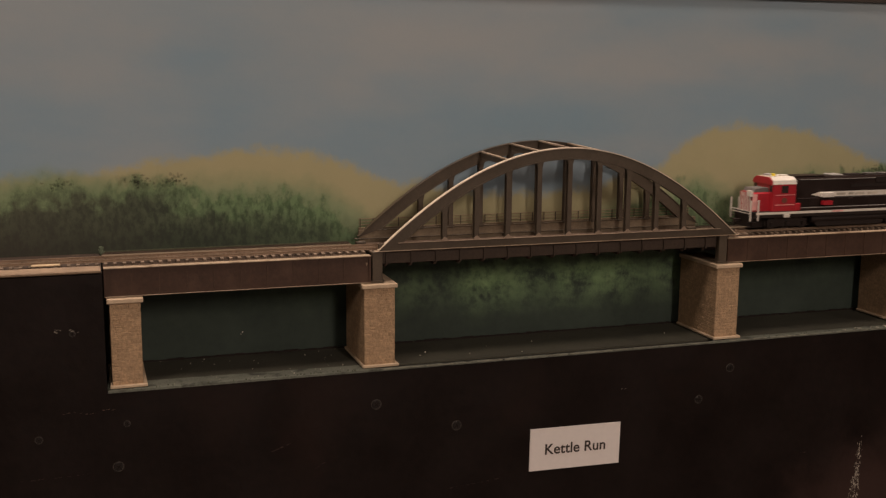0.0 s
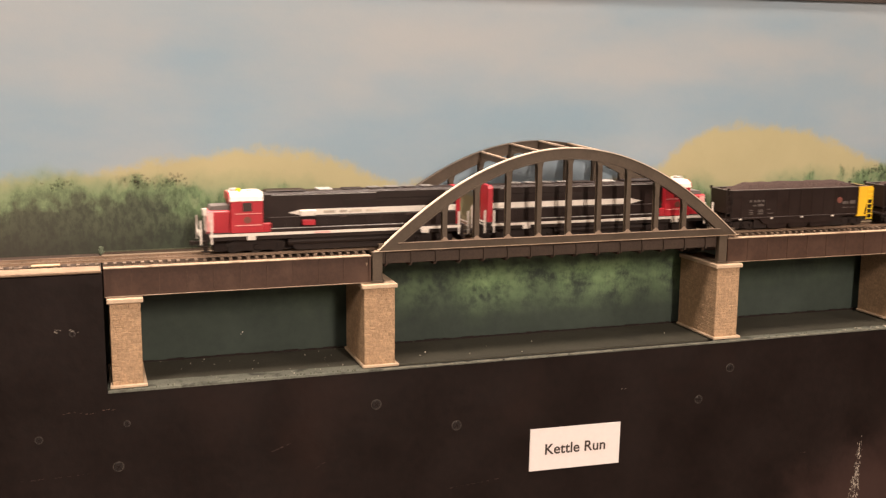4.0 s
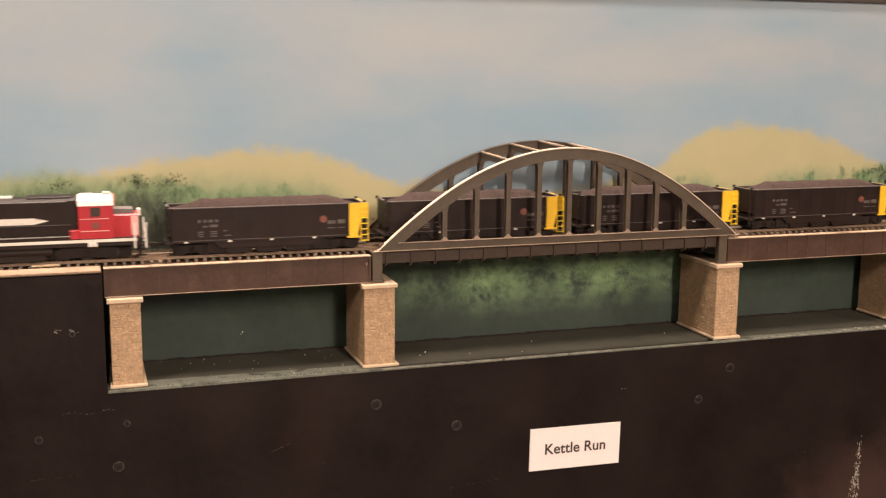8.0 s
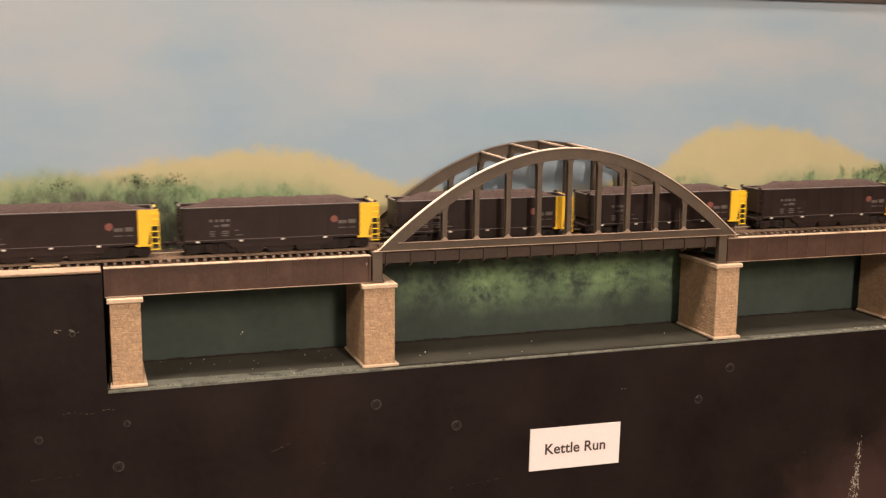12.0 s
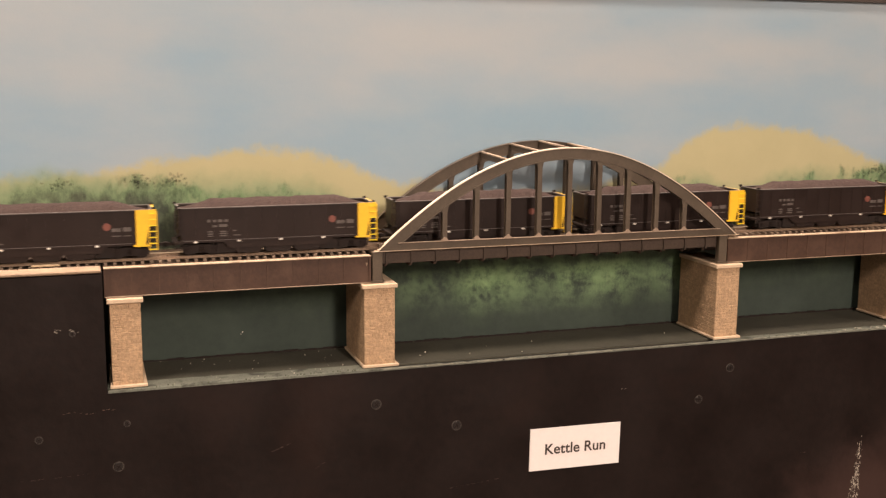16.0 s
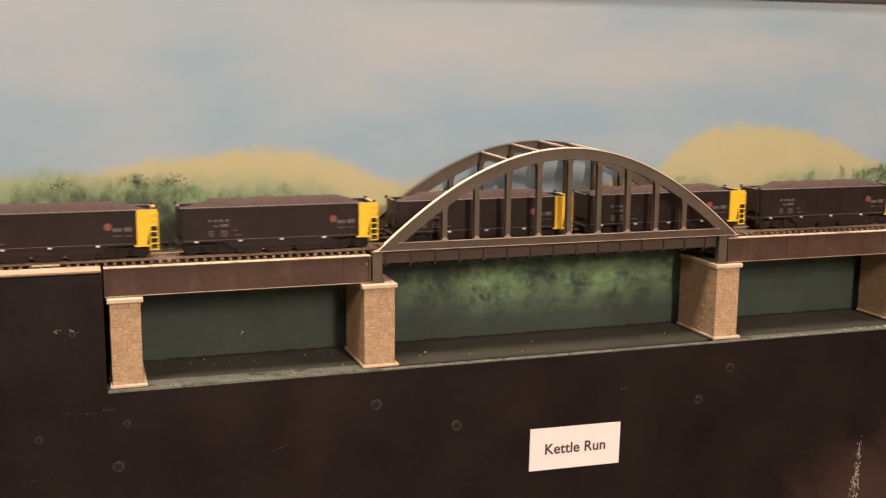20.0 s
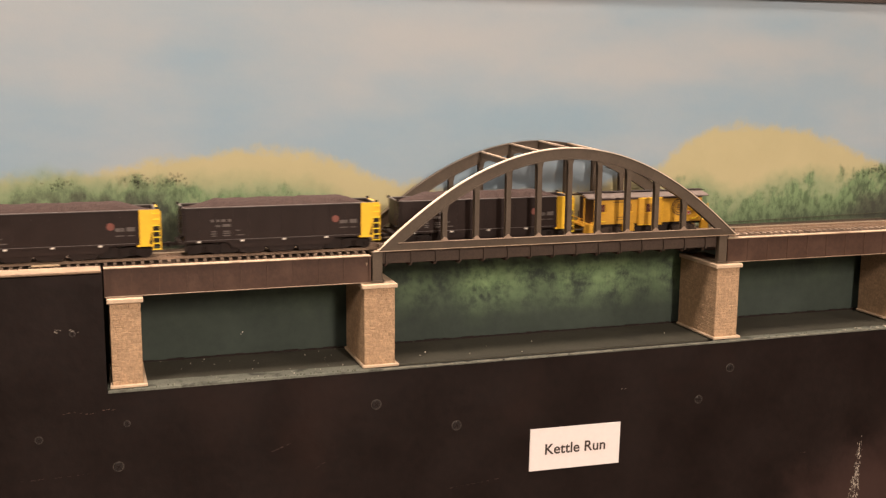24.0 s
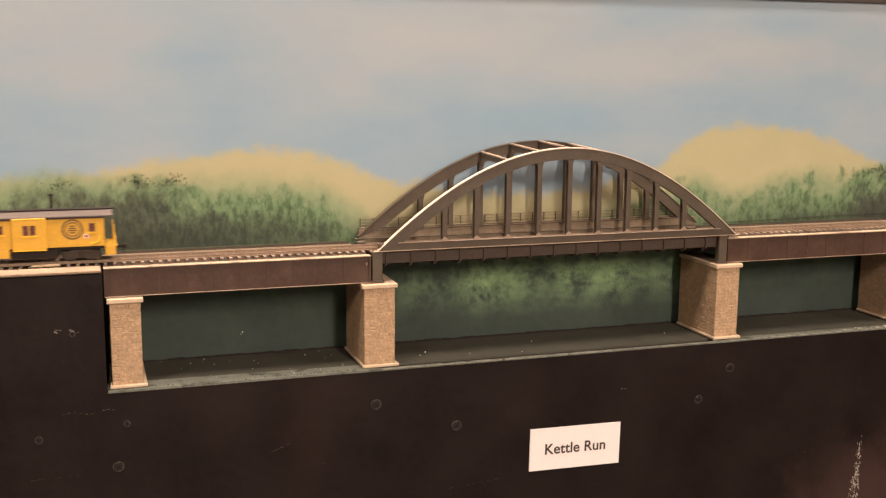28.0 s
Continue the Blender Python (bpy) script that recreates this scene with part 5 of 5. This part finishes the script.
    # below the sill
    bm = bmesh.new()
    prism(bm, [(0.080, 0.0020), (0.156, 0.0020), (0.159, 0.0046), (0.159, 0.0132), (0.077, 0.0132), (0.077, 0.0046)], -0.0152, 0.0152)
    part("fuel_tank", bm, M_BLACK2, e)
    for s in (-1, 1):
        bm = bmesh.new()
        rod(bm, (0.0725, s * 0.0128, 0.0092), (0.1640, s * 0.0128, 0.0092), 0.0036, 12)
        part("air_reservoir", bm, M_BLACK2, e)
    # Beam taken down near the rails to block light under the engine.
    boxes("frame_beam", [(0.012, L - 0.012, -0.0064, 0.0064, 0.0018, 0.0128)], M_BLACK2, e)
    each("tank_edge", [(0.086, 0.128, -0.0152, -0.0148, 0.0128, 0.0133)], M_CHORD, e, "worn pale tank rim")
    # thin pale roof edge line, seams of the hood doors and a few worn door marks
    each("hood_seam", [(0.058, L - 0.0108, -hw - 0.0004, -hw, 0.0303, 0.0306), (0.058, L - 0.0108, hw, hw + 0.0004, 0.0303, 0.0306)], M_CHORD, hood)
    for x in (0.118, 0.176):
        boxes("door_mark", [(x, x + 0.0060, -hw - 0.0004, -hw - 0.0002, 0.0286, 0.0298)], M_SCUFF, hood, "small dull red mark")
    for x in (0.042, 0.192):
        for s in (-1, 1):
            boxes("sill_light", [(x - 0.0036, x + 0.0036, *sorted((s * w, s * (w + 0.0006))), 0.0125, 0.0160)], M_WHITE, e, "small white sill fitting", 0.0005)
    stretch(e, 1.0343)
    L = LOCO_L
    for x in (0.048, L - 0.048):
        truck(e, x, 3, 0.0190, WHEEL_L, 0.0135)
    return e


def build_caboose():
    c = thing("bay_window_caboose", "orange-yellow bay-window caboose with a grey roof", "caboose")
    w, B0, B1, L = 0.0160, 0.0125, 0.1262, 0.1360
    zb, zt = 0.0128, 0.0372
    boxes("body", [(B0, B1, -w, w, zb, zt)], M_CABOOSE, c, "", 0.0003)
    boxes("underframe", [(0.001, L - 0.001, -w + 0.002, w - 0.002, 0.0105, zb)], M_BLACK2, c)
    # roof: curved sheet, running board and end overhangs
    bm = bmesh.new()
    rows = []
    for x in (0.0045, B1 + 0.0065):
        top = [(y, 0.0374 + 0.0032 * (1 - (y / 0.0178) ** 2)) for y in np.linspace(-0.0178, 0.0178, 13)]
        rows.append([bm.verts.new((x, y, z + 0.0008)) for y, z in top] + [bm.verts.new((x, y, z)) for y, z in reversed(top)])
    n = len(rows[0])
    for i in range(n):
        j = (i + 1) % n
        bm.faces.new((rows[0][i], rows[0][j], rows[1][j], rows[1][i]))
    bm.faces.new(rows[0])
    bm.faces.new(rows[1][::-1])
    roof = part("roof", bm, M_ROOFC, c, "grey-pink curved roof")
    boxes("running_board", [(0.003, B1 + 0.009, -0.0045, 0.0045, 0.0417, 0.0424)], M_BLACK2, roof, "dark roof walk")
    # The eave's shadow, put in as a dark strip on the wall.
    boxes("eave_shadow_strip", [(B0, B1, -w - 0.0010, -w, zt - 0.0012, zt + 0.0002)], M_MAROON, roof, "dark strip drawn as the shadow under the eave")
    bm = bmesh.new()
    rod(bm, (0.0865, 0.006, 0.0400), (0.0865, 0.006, 0.0530), 0.0010, 8)
    disc(bm, 0.0020, 0.0014, pose(0.0865, 0.006, 0.0534), 10)
    part("smoke_jack", bm, M_BLACK2, roof, "dark stove pipe")
    boxes("equipment_box", [(0.0555, 0.0905, -w + 0.0015, w - 0.0015, 0.0042, 0.0110)], M_BLACK2, c, "dark box under the floor", 0.0003)
    # bay window
    for s in (-1, 1):
        y0, y1 = sorted((s * w, s * (w + 0.0028)))
        bay = boxes("bay_window", [(0.0570, 0.0822, y0, y1, zb - 0.0018, zt + 0.0004)], M_CABOOSE, c, "", 0.0005)
        ya, yb = sorted((s * (w + 0.0028), s * (w + 0.0031)))
        boxes("pane", [(0.0650, 0.0692, ya, yb, 0.0240, 0.0318)], M_CURTAIN, bay, "reddish window pane")
        boxes("pane", [(0.0702, 0.0744, ya, yb, 0.0240, 0.0318)], M_CURTAIN, bay, "reddish window pane")
        boxes("window_sill", [(0.0640, 0.0754, *sorted((s * (w + 0.0028), s * (w + 0.0036))), 0.0225, 0.0234)], M_YELLOW, bay)
        boxes("bay_trim", [(0.0570, 0.0822, ya, yb, zt - 0.0006, zt + 0.0002), (0.0570, 0.0822, ya, yb, zb - 0.0016, zb - 0.0008), (0.0816, 0.0822, ya, yb, zb, zt)], M_YELLOW, bay)
        ya, yb = sorted((s * w, s * (w + 0.0003)))
        for x, lx in ((0.0208, 0.0064), (0.0480, 0.0062), (0.1168, 0.0062)):
            win = boxes("window", [(x - lx / 2 - 0.0008, x - lx / 2, ya, yb, 0.0242, 0.0330), (x + lx / 2, x + lx / 2 + 0.0008, ya, yb, 0.0242, 0.0330), (x - lx / 2, x + lx / 2, ya, yb, 0.0320, 0.0330)], M_CABOOSE, c)
            boxes("pane", [(x - lx / 2 + 0.0008, x + lx / 2 - 0.0008, ya, yb, 0.0250, 0.0318)], M_CURTAIN, win, "reddish window pane")
            boxes("window_sill", [(x - lx / 2 - 0.001, x + lx / 2 + 0.001, *sorted((s * w, s * (w + 0.0009))), 0.0236, 0.0244)], M_YELLOW, win)
        bm = bmesh.new()
        for k in range(24):
            q0, q1 = k * math.pi / 12, (k + 1) * math.pi / 12
            f = [bm.verts.new((0.1020 + r * math.cos(q), s * (w + 0.0003), 0.0272 + r * math.sin(q))) for r, q in ((0.0071, q0), (0.0084, q0), (0.0084, q1), (0.0071, q1))]
            bm.faces.new(f)
        for k in range(18):
            q0, q1 = k * math.pi / 9, (k + 0.8) * math.pi / 9
            f = [bm.verts.new((0.1020 + r * math.cos(q), s * (w + 0.0003), 0.0272 + r * math.sin(q))) for r, q in ((0.0050, q0), (0.0062, q0), (0.0062, q1), (0.0050, q1))]
            bm.faces.new(f)
        for zz, lx in ((0.0240, 0.0046), (0.0258, 0.0072), (0.0276, 0.0058), (0.0294, 0.0040)):
            box(bm, 0.1020 - lx / 2, 0.1020 + lx / 2, ya, yb, zz, zz + 0.0011)
        part("emblem", bm, M_DARKBADGE, c, "round dark badge")
        boxes("lettering", [(0.040 - 0.008, 0.040 + 0.006, ya, yb, 0.0335, 0.0342), (0.036, 0.046, ya, yb, 0.0190, 0.0196), (0.035, 0.047, ya, yb, 0.0165, 0.0171)], M_DARKBADGE, c)
        boxes("tool_box", [(0.0425, 0.0545, *sorted((s * 0.009, s * (w + 0.0002))), 0.0055, zb - 0.0002)], M_CABOOSE, c, "", 0.0003)
        boxes("small_sign", [(0.1105, 0.1140, ya, yb, 0.0196, 0.0232)], M_WHITE, c, "small white and red plate")
        boxes("sign_bar", [(0.1112, 0.1133, *sorted((s * (w + 0.0003), s * (w + 0.0005))), 0.0203, 0.0225)], M_RED, c, "red mark on the small plate")
        for x, way in ((0.0240, -1), (0.1150, 1)):
            bm = bmesh.new()
            bow = [(x, 0.0155), (x + way * 0.0045, 0.0158), (x + way * 0.0070, 0.0176), (x + way * 0.0078, 0.0215)]
            for p, q in zip(bow, bow[1:]):
                rod(bm, (p[0], s * (w + 0.0007), p[1]), (q[0], s * (w + 0.0007), q[1]), 0.0004)
            part("curved_handrail", bm, M_BEACON, c, "pale yellow handrail")
        # end steps and posts
        for x0, x1 in ((0.0030, 0.0120), (0.1266, 0.1345)):
            st = boxes("end_steps", [(x0, x0 + 0.0010, *sorted((s * (w - 0.004), s * w)), 0.0050, 0.0150), (x1 - 0.0010, x1, *sorted((s * (w - 0.004), s * w)), 0.0050, 0.0150)], M_CABOOSE, c)
            boxes("step_side", [(x0 + 0.0010, x1 - 0.0010, *sorted((s * (w - 0.0005), s * w)), 0.0059, 0.0118)], M_CABOOSE, st)
            for z in (0.0050, 0.0088, 0.0125):
                boxes("tread", [(x0 + 0.0010, x1 - 0.0010, *sorted((s * (w - 0.004), s * w)), z, z + 0.0009)], M_CABOOSE, st)
        for x in (0.0025, L - 0.0025):
            bm = bmesh.new()
            rod(bm, (x, s * (w - 0.001), 0.0128), (x, s * (w - 0.001), 0.0385 if x < 0.05 else 0.0300), 0.0006, 8)
            part("corner_post", bm, M_CABOOSE, c)
    for x0, x1 in ((B0 - 0.0005, B0), (B1, B1 + 0.0005)):
        boxes("end_bulkhead", [(x0, x1, -w + 0.0006, w - 0.0006, zb, zt - 0.0004)], M_MAROON, c, "dark maroon sheet over the end wall")
    for x in (0.0012, L - 0.0012):
        each("end_railing", [(x - 0.0003, x + 0.0003, -w + 0.001, w - 0.001, z, z + 0.0006) for z in (0.0150, 0.0185)], M_CABOOSE, c)
    each("end_platform", [(0.0005, B0, -w, w, 0.0118, 0.0130), (B1, L - 0.0005, -w, w, 0.0118, 0.0130)], M_CABOOSE, c)
    stretch(c, 1.02)
    for x in (0.0321, 0.1102):
        truck(c, x, 2, 0.0185, WHEEL, 0.0105, M_TRUCK)
    coupler(c, 0.001, -1)
    coupler(c, 1.02 * L - 0.001, 1)
    return c


BASE = RAIL_Z
loco_1 = build_loco()
loco_1.matrix_basis = pose(0, RAIL_Y, BASE)
loco_2 = copy_thing(loco_1, pose(0, RAIL_Y, BASE, 0, 0, 180))
tagged(loco_1, "leading red, black and white hood diesel with a service box")
hoppers = [build_hopper()]
for k in range(1, 14):
    hoppers.append(copy_thing(hoppers[0], pose(k * HOPPER_PITCH, RAIL_Y, BASE)))
caboose = build_caboose()
# a beacon and a red and white service box on the leading engine alone
bm = bmesh.new()
disc(bm, 0.0022, 0.0034, pose(0.0346, -0.0040, 0.0541), 14)
part("beacon", bm, M_BEACON, loco_1, "yellow roof beacon")
kit = boxes("service_box", [(0.0880, 0.0990, -0.0170, -0.0112, 0.0234, 0.0280)], M_RED, loco_1, "red side box", 0.0004)
boxes("box_lid", [(0.0862, 0.1000, -0.0168, -0.0112, 0.0314, 0.0362)], M_WHITE, kit, "white side plate", 0.0004)

# ---- small things on the layout ----
chip = thing("paint_chip", "small cream paint chip stuck to the girder", "paint chip", "", "", pose(-0.0105, -0.0001, -0.0040))
bm = bmesh.new()
prism(bm, [(-0.0010, 0.0012), (0.0002, -0.0016), (0.0012, 0.0010)], 0.0004, 0.0013)
part("flake", bm, M_PLASTER, chip)

tuft = thing("weed_tuft", "small grey-green scenery tuft at the foot of the backdrop", "tuft", "", "", pose(-0.2285, 0.0800, 0.0014))
tuft.scale = (0.7, 0.7, 0.75)
rng = random.Random(31)
bm = bmesh.new()
for _ in range(70):
    q, r, h = rng.uniform(0, 6.28), 0.0035 * rng.random(), 0.009 * rng.random() ** 1.3
    bmesh.ops.create_icosphere(bm, subdivisions=1, radius=rng.uniform(0.0005, 0.0011), matrix=pose(r * math.cos(q), 0.6 * r * math.sin(q), h + 0.0006))
part("clump", bm, M_TUFT, tuft)

plank = thing("crossing_plank", "worn tan plank lying over the ties", "plank", "", "", pose(-0.273, 0.0225, 0.0035))
boxes("board", [(-0.011, 0.011, -0.0028, 0.0040, 0.0, 0.0012)], M_PLANK, plank, "", 0.0003)


def crumbs(name, label, count, area, size, z, seed, material):
    rng = random.Random(seed)
    bm = bmesh.new()
    for _ in range(count):
        s = size * rng.uniform(0.4, 1.3)
        m = pose(rng.uniform(*area[:2]), rng.uniform(*area[2:]), z + s * 0.5, rng.uniform(0, 360), rng.uniform(0, 360), 0) @ Matrix.Diagonal((s, s * rng.uniform(0.5, 1), s * 0.7, 1))
        bmesh.ops.create_icosphere(bm, subdivisions=1, radius=1, matrix=m)
    return tagged(new(name, mesh_of(name, bm, material)), label, "crumbs", "", "stuff")


crumbs("ballast_crumbs", "pale ballast crumbs strewn on the dark floor", 20, (-0.190, -0.02, 0.012, 0.074), 0.00065, FLOOR_Z, 2, M_CHIP)
crumbs("ballast_crumbs", "few pale ballast crumbs on the dark floor", 7, (0.03, 0.33, 0.004, 0.060), 0.0009, FLOOR_Z, 9, M_CHIP)
crumbs("ballast_crumbs", "pale ballast crumbs along the ledge", 18, (-0.185, -0.02, -0.007, 0.010), 0.0006, FLOOR_Z + 0.0008, 12, M_CHIP)
crumbs("ballast_crumbs", "pale ballast crumbs along the ledge", 16, (0.47, 0.56, -0.007, -0.003), 0.0009, FLOOR_Z + 0.0008, 13, M_CHIP)


crumbs("moss_crumbs", "dark mossy crumbs along the ledge's front edge", 70, (-0.225, -0.016, -0.0084, -0.0050), 0.0007, FLOOR_Z + 0.0006, 21, M_MOSS_SHADE)
crumbs("moss_crumbs", "dark mossy crumbs along the ledge's front edge", 60, (0.366, 0.60, -0.0084, -0.0020), 0.0007, FLOOR_Z + 0.0006, 22, M_MOSS_SHADE)
crumbs("moss_crumbs", "dark dust gathered along the foot of the panel", 90, (-0.19, 0.56, 0.0740, 0.0800), 0.0007, FLOOR_Z, 23, M_MOSS_SHADE)

# ---- the train's run: distance of the first hopper's rear end west of the arch's west end ----
RUN = [(0.0, -1.0720), (1.5, -0.8710), (3.0, -0.6695), (3.5, -0.6020), (5.5, -0.3335), (7.0, -0.1328), (8.0, 0.0038), (9.5, 0.2093), (11.0, 0.4179), (12.5, 0.6301),
       (14.9, 0.9700), (16.0, 1.1257), (17.0, 1.2669), (19.0, 1.5489), (20.0, 1.6898), (25.5, 2.4630), (27.5, 2.7424), (28.0, 2.8121)]


def motions():
    def run(ob, offset, turn=0):
        walk(ob, [(t, pose(offset - s, RAIL_Y, BASE, 0, 0, turn)) for t, s in RUN])
    # the wheels roll: less than a quarter turn from row to row
    times = [k / 18 for k in range(18 * 28 + 1)]
    way = np.interp(times, [t for t, _ in RUN], [d for _, d in RUN]) - RUN[0][1]
    for car, sense in [(loco_1, -1), (loco_2, 1), (caboose, -1)] + [(h, -1) for h in hoppers]:
        for ob in car.children_recursive:
            if ob.name.startswith("wheelset"):
                x, _, r = ob.location
                walk(ob, [(t, pose(x, 0, r, 0, sense * math.degrees(d / r), 0)) for t, d in zip(times, way)])
    front = -HOPPER_L - 0.0140
    run(loco_2, front, 180)
    run(loco_1, front - LOCO_L - 0.0140 - LOCO_L)
    for k, h in enumerate(hoppers):
        run(h, k * HOPPER_PITCH - HOPPER_L)
    run(caboose, 13 * HOPPER_PITCH + 0.0092)


motions()
